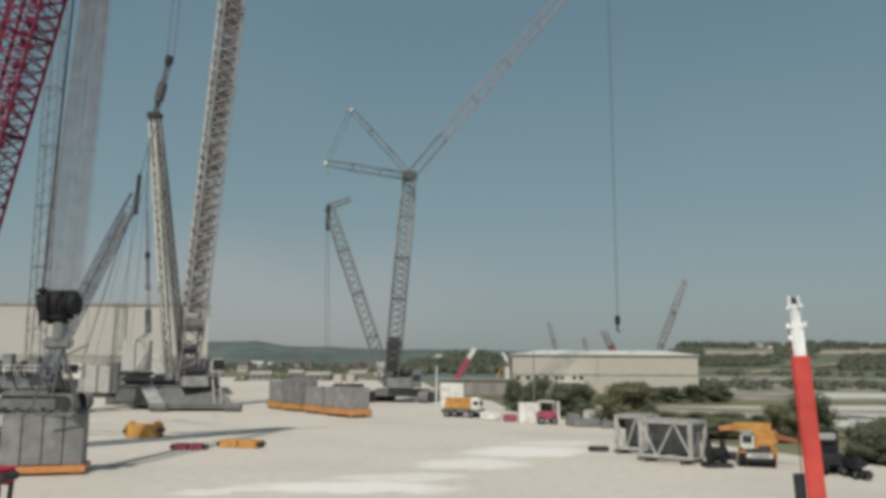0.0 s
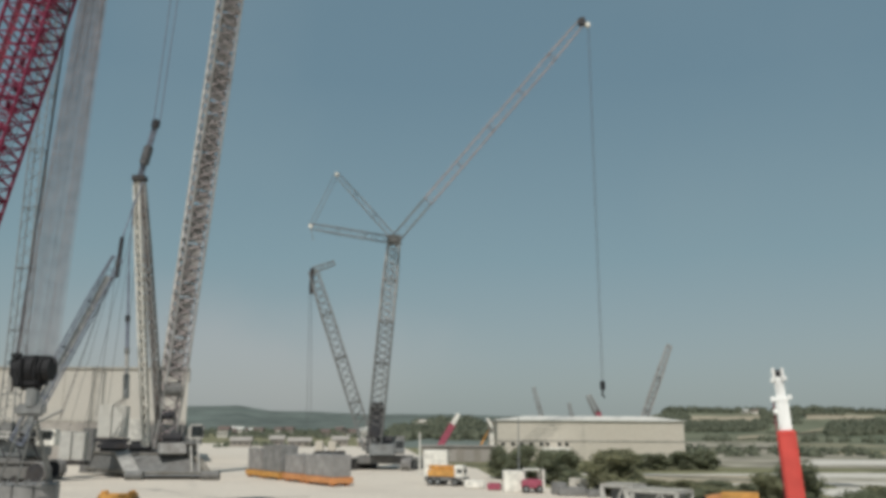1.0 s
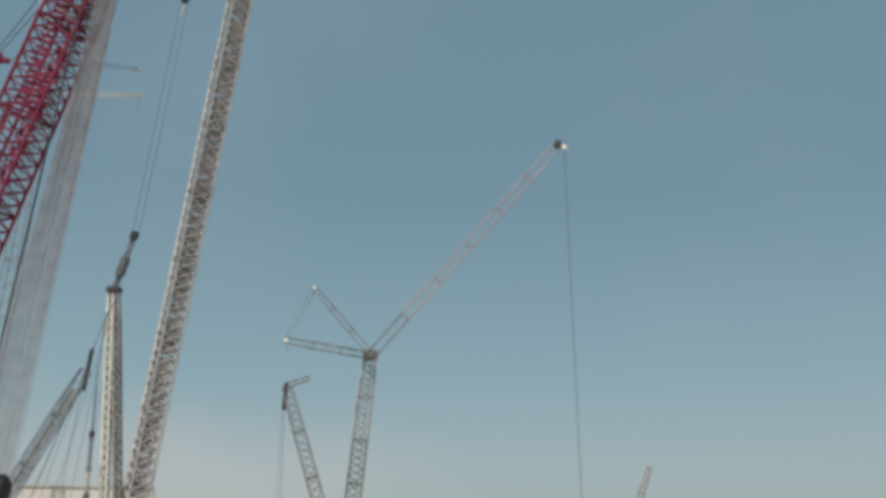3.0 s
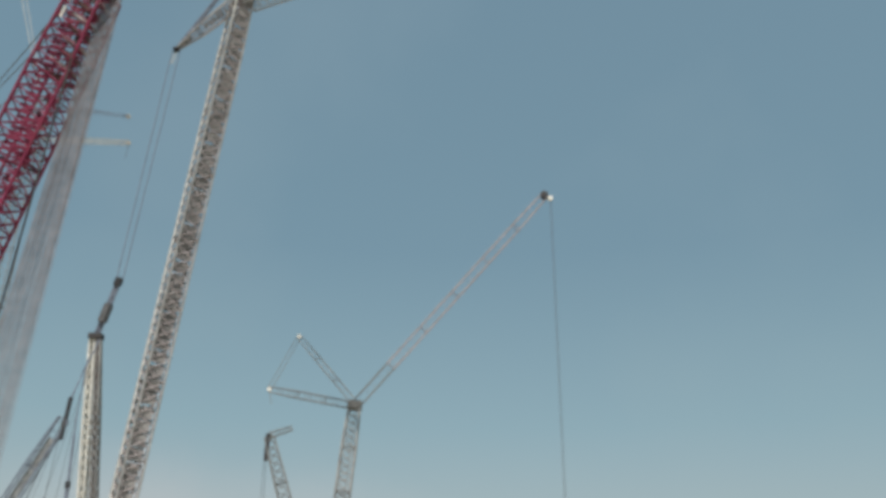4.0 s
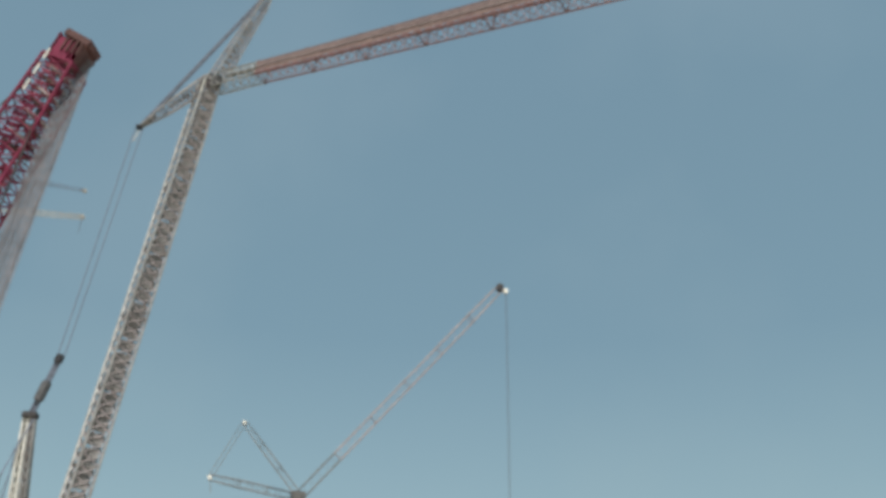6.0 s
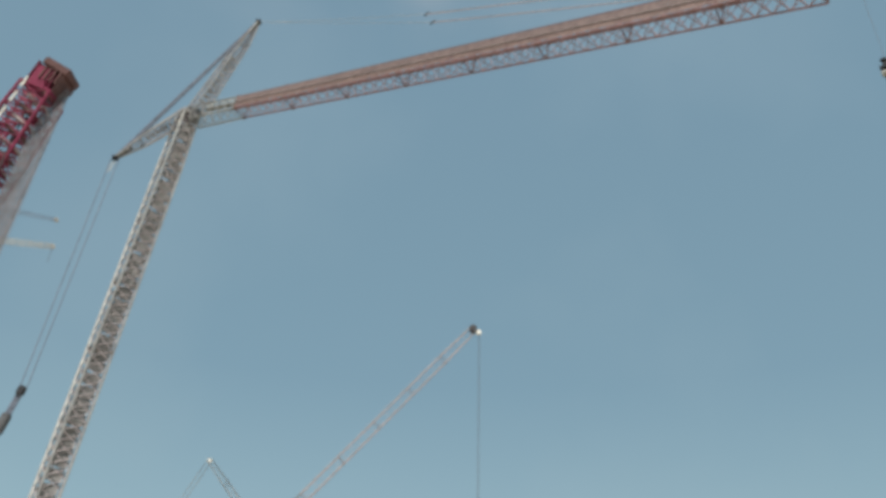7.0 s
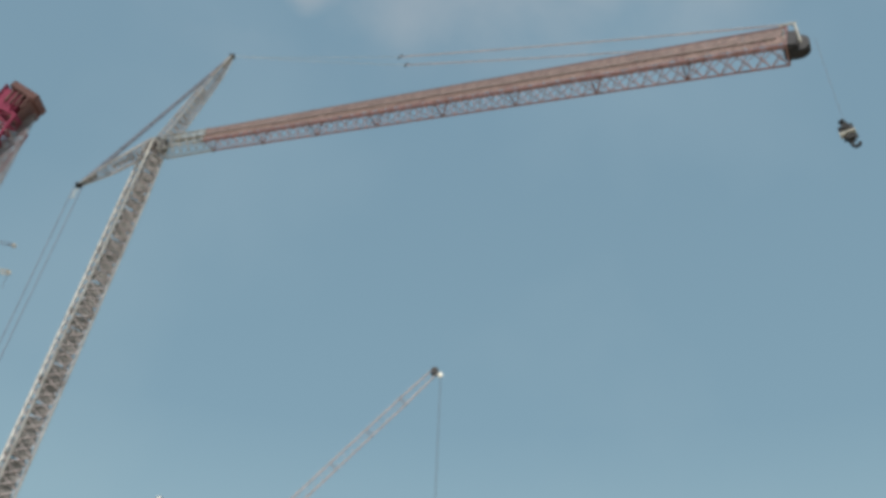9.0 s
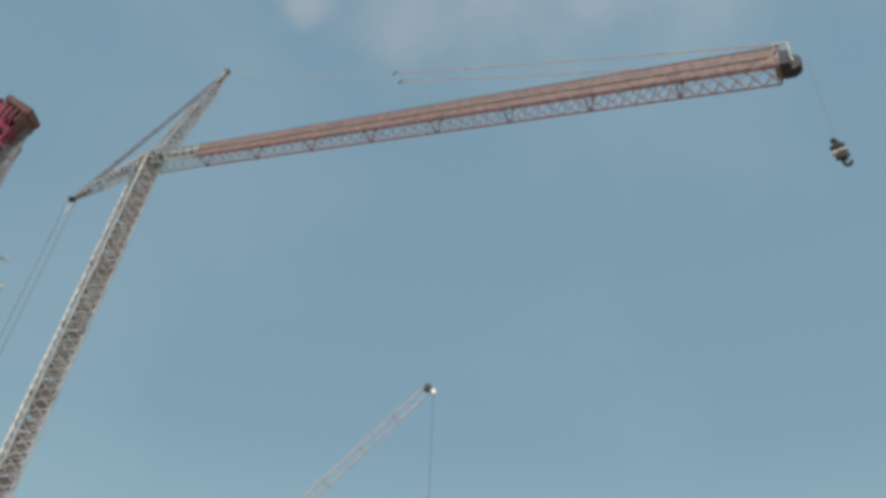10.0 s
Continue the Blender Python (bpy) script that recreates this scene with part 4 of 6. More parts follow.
    bm = B()
    box(bm, top + V(0, 0, 0.3), (1.9, 1.4, 0.8), bevel=0.1)
    part("mast_head", bm, DARK, ob)
    # tackle and pendants
    p1, p2, stl, stt = V(-41.3, 113.3, 43.0), V(-39.4, 112.3, 50.4), V(-37.28, 112.4, 90.9), V(-19.55, 110.77, 125.6)
    up = (p2 - p1).normalized()
    for f, sz, m in ((0.30, (2.8, 1.05, 1.2), ROPE), (0.92, (1.3, 1.0, 0.9), DARK)):
        bm = B()
        box(bm, p1.lerp(p2, f), sz, up, (0, 1, 0), 0.15)
        part("tackle_block", bm, m, ob)
    for e in (-1, 0, 1):
        line(ob, "tackle_rope", top + V(e * 0.3, 0, 0.5), p2 + V(e * 0.28, 0, 0), 0.17, PENDANT)
    for e in (-1, 1):
        line(ob, "pendant_line", p2 + V(e * 0.45, 0, 0), stl + V(e * 0.6, 0, 0), 0.08, PENDANT)
        line(ob, "pendant_line", stl + V(e * 0.2, 0, 0), stt + V(e * 0.18, 0, 0), 0.21, PENDANT, label="thick blue grey pendant bar")
    # the two struts at the boom's head
    for a, b, n in ((joint + V(-0.6, 0, 0.4), stl, 3), (joint + V(0.4, 0, 1.0), stt, 4)):
        for k in range(n):
            w0, w1 = 2.4 - 1.0 * k / n, (2.4 - 1.0 * (k + 1) / n) if k < n - 1 else 0.5
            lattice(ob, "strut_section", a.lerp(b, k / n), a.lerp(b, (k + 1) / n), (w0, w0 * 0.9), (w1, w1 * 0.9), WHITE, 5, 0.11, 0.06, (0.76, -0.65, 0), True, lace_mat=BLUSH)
        bm = B()
        tube(bm, b + (a - b).normalized() * 3.2, b, 0.30, 10, 0.42)
        part("strut_tip", bm, GREY, ob, "dark grey strut end")
        walkway(ob, a.lerp(b, 0.08), a.lerp(b, 0.6), (0.65, 0.76, 0), V(0, -0.1, 0), 0.8, FRONTGRATE, 9, fill=0.6)
    for p in (stl, stt):
        drum(ob, "strut_sheave", p, (1, 0, 0.3), 0.62, 0.8, BLACK)
    for e in (-0.16, 0.16):
        line(ob, "pendant_end", stl + V(e, 0, -0.4), stl + V(-0.35 + e, 0, -2.9), 0.07, STEELWHITE)
    # jib: white root, faded red sections, walkway
    tip = V(47.37, 49.62, 78.90)
    j0 = joint + V(0.8, -0.3, -0.35)
    jx = (tip - j0).normalized()
    boom(ob, j0, tip, 2.6, 2.36, 9, RUSTRED, 6, 1.25, 1.0, "jib_section", 0.13, 0.06, (0, 0, 1), [WHITE] + [RUSTRED] * 8, True, grow=(0.98, 1.16), end=1.0, lace_mat=JIBLACE)
    js = jx.cross(V(0, 0, 1)).normalized()
    near = js if js.y < 0 else -js
    for k in range(22):
        a, b = (j0 + jx * 11).lerp(tip - jx * 0.3, k / 22), (j0 + jx * 11).lerp(tip - jx * 0.3, (k + 0.99) / 22)
        bm = B()
        box(bm, (a + b) / 2 + near * (1.42 + 0.1 * k / 22) + V(0, 0, 0.64 + 0.1 * k / 22), ((b - a).length, 0.05, 1.10 + 0.24 * k / 22), jx, (0, 0, 1))
        part("side_grating", bm, WALKWAY, ob, "brown steel grating")
        bm = B()
        box(bm, (a + b) / 2 + near * (1.40 + 0.1 * k / 22) + V(0, 0, -0.42 - 0.05 * k / 22), ((b - a).length, 0.05, 0.96 + 0.1 * k / 22), jx, (0, 0, 1))
        part("side_grating", bm, TANGRATE, ob, "tan steel grating")
        bm = B()
        for f in (0.2, 0.7):
            box(bm, a.lerp(b, f + 0.05 * (k % 3)) + near * 1.2 + V(0, 0, -1.15), ((b - a).length * 0.34, 0.5, 0.3), jx, (0, 0, 1), 0.05)
        part("rope_guide", bm, RUSTRED, ob)
    line(ob, "hand_rail", j0 + jx * 11 + near * 1.52 + V(0, 0, -0.1), tip - jx + near * 1.62 + V(0, 0, -0.1), 0.075, BLUSH)
    line(ob, "hand_rail", j0 + jx * 11 + near * 1.4 + V(0, 0, 1.22), tip - jx + near * 1.55 + V(0, 0, 1.46), 0.06, WALKWAY)
    walkway(ob, j0 + jx * 2, j0 + jx * 12, js, V(0, 0, 1.1), 0.8, GRATING, 4, 1.2)
    for k in range(1, 9):
        jc = j0.lerp(tip, k / 9)
        for q in corners(jc, js, js.cross(jx), 2.7, 2.45):
            bm = B()
            box(bm, q, (0.6, 0.28, 0.32), jx, (0, 0, 1), 0.05)
            part("section_pin", bm, WALKWAY, ob)
    head_sheaves(ob, tip + jx * 1.0 - V(0, 0, 0.4), js, 1.15, 3, 0.5)
    bm = B()
    box(bm, tip + jx * 0.4, (1.6, 2.4, 2.4), jx, (0, 0, 1), 0.2)
    part("jib_head", bm, DARK, ob)
    for e in (-1.15, 1.15):
        for o in (-0.2, 1.2):
            bm = B()
            box(bm, tip + jx * o + js * e + V(0, 0, 0.7), (0.22, 0.22, 3.0), (1, 0, 0), (0, 0, 1), 0.03)
            part("head_post", bm, STEELWHITE, ob)
        bm = B()
        box(bm, tip + jx * 0.5 + js * e + V(0, 0, 2.2), (1.8, 0.22, 0.22), jx, (0, 0, 1), 0.03)
        part("head_rail", bm, STEELWHITE, ob)
    for e in (-1, 1):
        m = stt.lerp(tip, 0.437) + js * e * 0.9 + V(0, 0, -1.75)
        line(ob, "pendant_line", stt + V(e * 0.3, 0, 0), m, 0.03, STEELWHITE, 0.25)
        line(ob, "pendant_line", m, tip + V(0, 0, 2.2) + js * e * 1.2, 0.085, PINKROPE, 0.25, "pale pinkish pendant line")
        bm = B()
        box(bm, m, (1.0, 0.2, 0.2), (1, -0.4, 1.2), (0, 1, 0), 0.04)
        part("pendant_joint", bm, BLACK, ob)
    # hook block below the jib's head
    hb = V(49.35, 47.81, 64.7)
    for e in (-1, 1):
        line(ob, "hoist_rope", V(hb.x, hb.y, tip.z - 0.3) + js * e * 0.3, hb + V(0, 0, 1) + js * e * 0.3, 0.010)
    lean = V(0.7, -0.7, 0.06).normalized()
    over = (V(0, 0, 1) - lean * lean.z).normalized()
    bm = B()
    box(bm, hb + over * 0.7, (1.35, 0.75, 1.4), lean, over, 0.36)
    box(bm, hb - over * 0.7 + lean * 0.1, (1.25, 0.7, 1.2), lean, over, 0.3)
    box(bm, hb + over * 1.6 - lean * 0.1, (0.6, 0.5, 0.4), lean, over, 0.12)
    blk = part("hook_block", bm, BLACK, ob)
    bm = B()
    box(bm, hb - over * 0.06, (1.42, 0.8, 0.26), lean, over, 0.06)
    part("stripe", bm, STEELWHITE, blk, "white band across the black block")
    bm = B()
    polytube(bm, [hb - over * 1.3, hb - over * 1.7, hb - over * 1.95 + lean * 0.15, hb - over * 1.9 + lean * 0.5, hb - over * 1.6 + lean * 0.65], 0.18, 8)
    part("hook", bm, BLACK, blk)
    # hung derrick ballast
    for c0, sz, n in ((V(-49.1, 118.0, 2.1), (3.5, 1.5, 4.1), 4), (V(-43.9, 118.0, 5.2), (3.9, 1.5, 4.7), 5)):
        bm = B()
        box(bm, c0, (sz[0] + 0.5, sz[1] + 0.4, 0.5), bevel=0.05)
        part("ballast_tray", bm, DARK, ob)
        slabs(ob, c0 + V(-sz[0] * 0.26, 0, 0.25), (sz[0] * 0.46, sz[1], sz[2]), 1, CASTWHITE)
        slabs(ob, c0 + V(sz[0] * 0.26, 0, 0.25), (sz[0] * 0.46, sz[1], sz[2] * 0.97), 1, CASTWHITE)
        for e in (-0.26, 0.26):
            for k in range(4):
                bm = B()
                box(bm, c0 + V(sz[0] * (e + 0.1 * (k - 1.5)), -sz[1] / 2 - 0.03, 0.25 + sz[2] / 2), (0.16, 0.1, sz[2] * 0.92), bevel=0.02)
                part("cast_rib", bm, CASTWHITE, ob)
        bm = B()
        box(bm, c0 + V(0, 0.2, sz[2] / 2 + 0.2), (0.36, sz[1] * 0.7, sz[2] * 0.95), bevel=0.03)
        part("hanger_bar", bm, GREY, ob)
        for e in (-1, 1):
            line(ob, "ballast_rope", c0 + V(e * 1.0, 0, sz[2]), top + V(e * 0.3, 0.3, -1), 0.032)
    # slender tackle hanging beside the mast
    a, b = V(-41.0, 114.0, 10.8), V(-42.3, 114.0, 31.0)
    for f0, f1, r, m in ((0.0, 0.16, 0.42, MIDGREY), (0.16, 0.30, 0.26, RIBGREY), (0.30, 0.34, 0.36, GREY), (0.34, 0.52, 0.26, PENDANT), (0.52, 0.56, 0.36, DARK), (0.56, 0.86, 0.17, PENDANT), (0.86, 1.0, 0.10, PENDANT)):
        bm = B()
        tube(bm, a.lerp(b, f0), a.lerp(b, f1), r, 12)
        part("tackle_rod", bm, m, ob)
    line(ob, "tackle_rope", b, top + V(-0.5, 0, 0), 0.08, PENDANT)
    for e in (-0.25, 0.25):
        line(ob, "tackle_rope", a + V(e, 0, 0.1), V(-43.9 + e, 118.0, 9.9), 0.06)


main_crane()


# ---- far grey crawler crane with its jib raised ----
def far_crane():
    ob = thing("crawler_crane", (-8, 146, 0.06), "distant grey lattice crawler crane with its luffing jib raised", "crane")
    crawler(ob, (-13.5, 141, 0.06), (-9.5, 153, 0.06), 1.8, 2.0)
    crawler(ob, (-3.5, 141, 0.06), (0.5, 153, 0.06), 1.8, 2.0)
    bm = B()
    box(bm, (-7, 146, 1.7), (9.5, 5, 1.3), bevel=0.15)
    part("car_body", bm, GREY, ob)
    bm = B()
    box(bm, (-7.5, 147, 3.4), (4.2, 11, 1.8), bevel=0.12)
    part("machine_deck", bm, MIDGREY, ob)
    bm = B()
    box(bm, (-4.5, 142.5, 4.0), (1.6, 2.2, 2.0), bevel=0.15)
    cab = part("cab", bm, MIDGREY, ob)
    bm = B()
    box(bm, (-4.5, 141.36, 4.3), (1.3, 0.06, 1.1))
    part("windscreen", bm, GLASS, cab)
    slabs(ob, (-7.5, 153.5, 2.4), (7, 1.8, 3.2), 5, SLAB)
    drum(ob, "winch", (-7.5, 146, 5.0), (1, 0, 0), 0.8, 2.6, DARK)
    drum(ob, "winch", (-7.5, 149, 4.9), (1, 0, 0), 0.7, 2.6, DARK)
    foot, top = V(-9.1, 144.7, 3.2), V(-6.22, 144.87, 40.4)
    boom(ob, foot, top, 2.5, 2.4, 5, MIDGREY, 6, 0.45, 0.7, chord=0.16, lace=0.07, hint=(0, 1, 0), double=True, mats=[GREY, MIDGREY, MIDGREY, WHITE, WHITE])
    walkway(ob, foot.lerp(top, 0.1), top, (0, 1, 0), V(0.3, -0.4, 0), 1.0, GRATING, 9)
    bm = B()
    box(bm, foot.lerp(top, 0.14), (6.0, 2.0, 1.9), top - foot, (0, 1, 0), 0.2)
    part("winch_box", bm, DARK, ob)
    bm = B()
    box(bm, top, (2.6, 2.2, 1.6), bevel=0.2)
    part("boom_head", bm, GREY, ob)
    tip = V(28.3, 139.7, 81.4)
    boom(ob, top + V(0.4, 0, 0.4), tip, 1.6, 1.45, 6, WHITE, 5, 0.4, 0.4, "jib_section", 0.085, 0.02, (0, 1, 0), [MIDGREY, BLUSH, BLUSH, BLUSH, BLUSH, BLUSH])
    sl, st = V(-21.4, 144.4, 42.7), V(-17.06, 145.0, 52.8)
    boom(ob, top + V(-0.5, 0, 0), sl, 1.2, 1.1, 3, MIDGREY, 5, 0.6, 0.2, "strut_section", 0.07, 0.03, (0, 1, 0))
    boom(ob, top + V(-0.2, 0, 0.6), st, 1.0, 0.9, 3, WHITE, 5, 0.6, 0.2, "strut_section", 0.055, 0.025, (0, 1, 0))
    for e in (-0.4, 0.4):
        line(ob, "pendant_line", sl + V(e, 0, 0), st + V(e, 0, 0), 0.07, MIDGREY)
    for p in (sl, st):
        drum(ob, "strut_sheave", p, (0, 1, 0), 0.35, 0.5, OFFWHITE)
    line(ob, "pendant_end", sl, sl + V(0.6, 0, -2.6), 0.07, MIDGREY)
    dr = V(-20.74, 145.5, 34.6)
    boom(ob, V(-9.9, 145.6, 3.6), dr, 2.0, 1.8, 4, MIDGREY, 6, 0.5, 0.35, "mast_section", 0.14, 0.06, (0, 1, 0), double=True)
    bm = B()
    box(bm, dr - V(0.2, 0, 1.8), (0.7, 1.0, 4.6), bevel=0.1)
    part("mast_head", bm, DARK, ob)
    boom(ob, dr + V(0, 0, 0.2), V(-16.9, 145.0, 36.1), 0.9, 0.8, 1, MIDGREY, 5, 0.9, 0.5, "mast_fly", 0.08, 0.04, (0, 1, 0))
    line(ob, "hoist_rope", dr - V(0.2, 0, 2), V(-20.1, 145.0, 9.2), 0.045)
    line(ob, "tackle_rope", dr - V(0.6, 0, 2), V(-21.0, 147.0, 7.2), 0.04)
    head_sheaves(ob, tip, (0.2, 1, 0), 0.75, 2, 0.7)
    drum(ob, "sheave", tip + V(1.1, 0, -0.6), (0.2, 1, 0), 0.5, 0.5, OFFWHITE)
    hk = V(29.6, 138.9, 14.0)
    for e in (-0.14, 0.14):
        line(ob, "hoist_rope", tip + V(1.2 + e, 0, -0.9), hk + V(e, 0, 0.8), 0.036)
    bm = B()
    box(bm, hk + V(0, 0, 0.2), (0.8, 0.6, 1.6), bevel=0.15)
    blk = part("hook_block", bm, BLACK, ob)
    bm = B()
    polytube(bm, [hk - V(0, 0, 0.5), hk - V(0.1, 0, 1.4), hk - V(-0.35, 0, 1.8)], 0.17, 8)
    part("hook", bm, DARK, blk)


far_crane()


# ---- crimson crane: boom, rope bundle, hook block and the counterweight that it holds ----
def red_crane():
    ob = thing("crawler_crane", (-38, 60, 0.06), "crimson lattice boom crawler crane holding a large black hook block", "crane")
    tip = V(-21.24, 48.07, 50.85)
    foot = V(-36.9, 57.8, 3.2)
    ax = (tip - foot).normalized()
    boom(ob, foot, tip - ax * 3, 2.8, 2.7, 7, CRIMSON, 7, 0.45, 1.0, chord=0.135, lace=0.06, hint=(0, 1, 0), double=True)
    s = ax.cross(V(0, 1, 0)).normalized()
    f = ax.cross(s).normalized()
    walkway(ob, foot + ax * 6, tip - ax * 4, f, -f * 0.2, 0.45, CRIMSON, 26, fill=0.4)
    walkway(ob, foot.lerp(tip, 0.30), foot.lerp(tip, 0.68), s, f * 0.7 + s * 0.95, 0.45, PALERED, 24, fill=0.97)
    walkway(ob, foot.lerp(tip, 0.30), foot.lerp(tip, 0.68), s, f * 0.7 - s * 0.5, 0.5, CRIMSON, 60, fill=0.3)
    walkway(ob, foot.lerp(tip, 0.68), foot.lerp(tip, 0.735), s, f * 0.7 - s * 0.1, 1.9, CRIMSON, 7, fill=0.72)
    walkway(ob, foot.lerp(tip, 0.735), foot.lerp(tip, 0.88), s, f * 0.7 + s * 0.5, 1.0, CRIMSON, 16, fill=0.6)
    walkway(ob, foot.lerp(tip, 0.60), tip - ax * 3.2, s, f * 0.2 - s * 0.75, 0.8, PALERED, 30, fill=0.35)
    walkway(ob, foot.lerp(tip, 0.88), tip - ax * 3.2, s, f * 0.6 + s * 0.45, 1.0, PALERED, 6, fill=0.6)
    walkway(ob, foot + ax * 6, tip - ax * 4, s, s * -0.8 + f * 0.3, 0.6, CRIMSON, 30, fill=0.35)
    for k in range(6):
        line(ob, "hoist_rope", foot + ax * 5 + s * (k - 2.5) * 0.25 - f, tip - ax * 2 + s * (k - 2.5) * 0.3 - f * 1.1, 0.03)
    bm = B()
    box(bm, tip - ax * 2.1 + s * 0.35, (2.0, 1.6, 1.9), ax, f, 0.2)
    part("boom_head", bm, CRIMSON, ob)
    for e in (-1.0, 1.1):
        bm = B()
        box(bm, tip - ax * 2.0 + s * e, (2.2, 0.10, 2.0), ax, f, 0.04)
        part("head_cheek", bm, CRIMSON if e > 0 else HEADPLATE, ob)
    bm = B()
    box(bm, tip - ax * 0.85 - s * 0.25, (0.6, 2.2, 2.1), ax - s * 0.15, f, 0.08)
    part("head_plate", bm, HEADPLATE, ob, "red brown end plate of the boom head")
    bm = B()
    for k in range(4):
        box(bm, tip - ax * 1.7 - s * (0.85 - 0.4 * k) + f * 1.0, (1.1, 0.14, 0.14), ax, f, 0.02)
    part("head_ribs", bm, HEADPLATE, ob)
    head_sheaves(ob, tip - ax * 1.4 - f * 1.0, s, 0.5, 5, 0.4, HEADPLATE)
    # off-white plates stand in for highlights on the boom's cross plates
    for k in range(3):
        bm = B()
        box(bm, tip - ax * (3.1 + 1.35 * k) + s * 0.8 + f * 1.42, (0.9, 0.16, 0.08), ax, f, 0.02)
        part("glint_plate", bm, OFFWHITE, ob, "off-white plate painted as a glint")
    for k in range(9):
        bm = B()
        box(bm, tip - ax * (3.0 + 0.9 * k) - s * 0.35 + f * 0.2, (0.22, 1.7, 1.4), ax - s * 0.3, f, 0.04)
        part("sheave_frame", bm, BLUSH if k % 2 else HEADPLATE, ob)
    for e in (-0.6, 0.6):
        line(ob, "pendant_line", tip - ax * 4.5 + s * 1.3 + f * e, V(-34.56, 60.0, 46.7) + V(-6, 6.5, -1.4), 0.045, ROPE)
        line(ob, "pendant_line", tip - ax * 15 + s * 1.3 + f * e, V(-46, 66, 36), 0.045, ROPE)
    line(ob, "pendant_bar", tip - ax * 4.5 + s * 1.6 + V(-1.2, 1.3, 0.05), tip - ax * 4.5 + s * 1.6 + V(-3.4, 3.7, 0.0), 0.09, DARK)
    # bridle block on the lower stay
    bm = B()
    box(bm, (-35.55, 62.0, 46.55), (1.3, 0.7, 1.25), V(1, 0, -0.2), (0, 0, 1), 0.3)
    box(bm, (-34.75, 62.0, 46.38), (0.8, 0.4, 0.5), V(1, 0, -0.2), (0, 0, 1), 0.12)
    part("bridle_block", bm, CRIMSON, ob)
    line(ob, "pendant_line", V(-34.3, 62.0, 46.3), tip - ax * 10.2 + s * 1.3, 0.035, ROPE)
    for e in (0.0, 0.5):
        line(ob, "backstay", V(-37.2 + e, 62.0, 64.0), V(-31.6 + e * 0.6, 62.0, 48.6), 0.035, STEELWHITE)
    blk = V(-22.5, 48.0, 10.2)
    sway = random.Random(5)
    for k in range(48):
        u = (k - 23.5) / 23.5
        e = u + sway.uniform(-0.014, 0.014)
        line(ob, "hoist_rope", V(-21.0 + e * 0.6, 48.6 + 0.15 * (k % 2), 48.9), blk + V(-0.12 + e * 1.25, 0.15 * (k % 2), 0.5), 0.015, VEIL)
    line(ob, "hoist_rope", V(-22.6, 48.4, 48.5), V(-23.75, 48.1, 9), 0.07, DARK)
    bm = B()
    for e, r in ((-1.0, 0.55), (-0.55, 0.75), (-0.1, 0.78), (0.35, 0.72), (0.8, 0.66)):
        tube(bm, blk + V(e - 0.2, 0, 0.1), blk + V(e + 0.2, 0, 0.1), r, 18)
    box(bm, blk - V(0.1, 0, 0.55), (1.7, 0.9, 1.1), bevel=0.3)
    box(bm, blk - V(0.95, 0, -0.55), (0.5, 0.5, 0.4), bevel=0.1)
    box(bm, blk - V(0.75, 0.2, 0.35), (0.6, 0.8, 1.2), bevel=0.12)
    box(bm, blk + V(0.1, 0, 0.62), (1.7, 0.7, 0.5), bevel=0.1)
    box(bm, blk + V(-1.25, 0, 0.45), (0.4, 0.5, 0.4), bevel=0.08)
    box(bm, blk + V(-1.05, -0.2, 0.85), (0.5, 0.4, 0.3), bevel=0.06)
    box(bm, blk + V(0.3, -0.7, 0.2), (0.14, 0.3, 1.3), bevel=0.03)
    box(bm, blk + V(-0.45, -0.75, 0.1), (0.12, 0.3, 1.1), bevel=0.03)
    hb = part("hook_block", bm, BLACK, ob, "black multi sheave hook block")
    bm = B()
    tube(bm, blk - V(0, 0, 1.0), blk - V(0, 0, 2.0), 0.35, 12)
    box(bm, blk - V(0, 0, 2.2), (1.7, 0.5, 0.7), bevel=0.15)
    part("hook", bm, MIDGREY, hb)
    for x, y in ((-25.2, 50.4), (-22.9, 51.8), (-23.9, 49.9), (-23.0, 52.6)):
        line(ob, "lifting_sling", blk + V(0.3 * (1 if x > -24 else -1), 0, -2.4), (x, y + 0.3, 3.75), 0.06, MIDGREY)
    bm = B()
    box(bm, (-28.5, 52.2, 1.55), (0.8, 0.8, 3.0), bevel=0.08)
    part("outrigger_leg", bm, CRIMSON, ob)
    bm = B()
    box(bm, (-32.6, 55.2, 2.7), (8.8, 0.7, 0.6), V(-8.2, 6.0, 0), (0, 0, 1), 0.06)
    part("outrigger_beam", bm, CRIMSON, ob)
    crawler(ob, (-44, 56, 0.06), (-40, 67, 0.06), 1.6, 1.8)
    crawler(ob, (-36.0, 58, 0.06), (-33.5, 68, 0.06), 1.6, 1.8)
    bm = B()
    box(bm, (-38.5, 62, 2.4), (5, 9, 2.0), (0.95, -0.25, 0), (0, 0, 1), 0.15)
    part("machine_deck", bm, CRIMSON, ob)


red_crane()


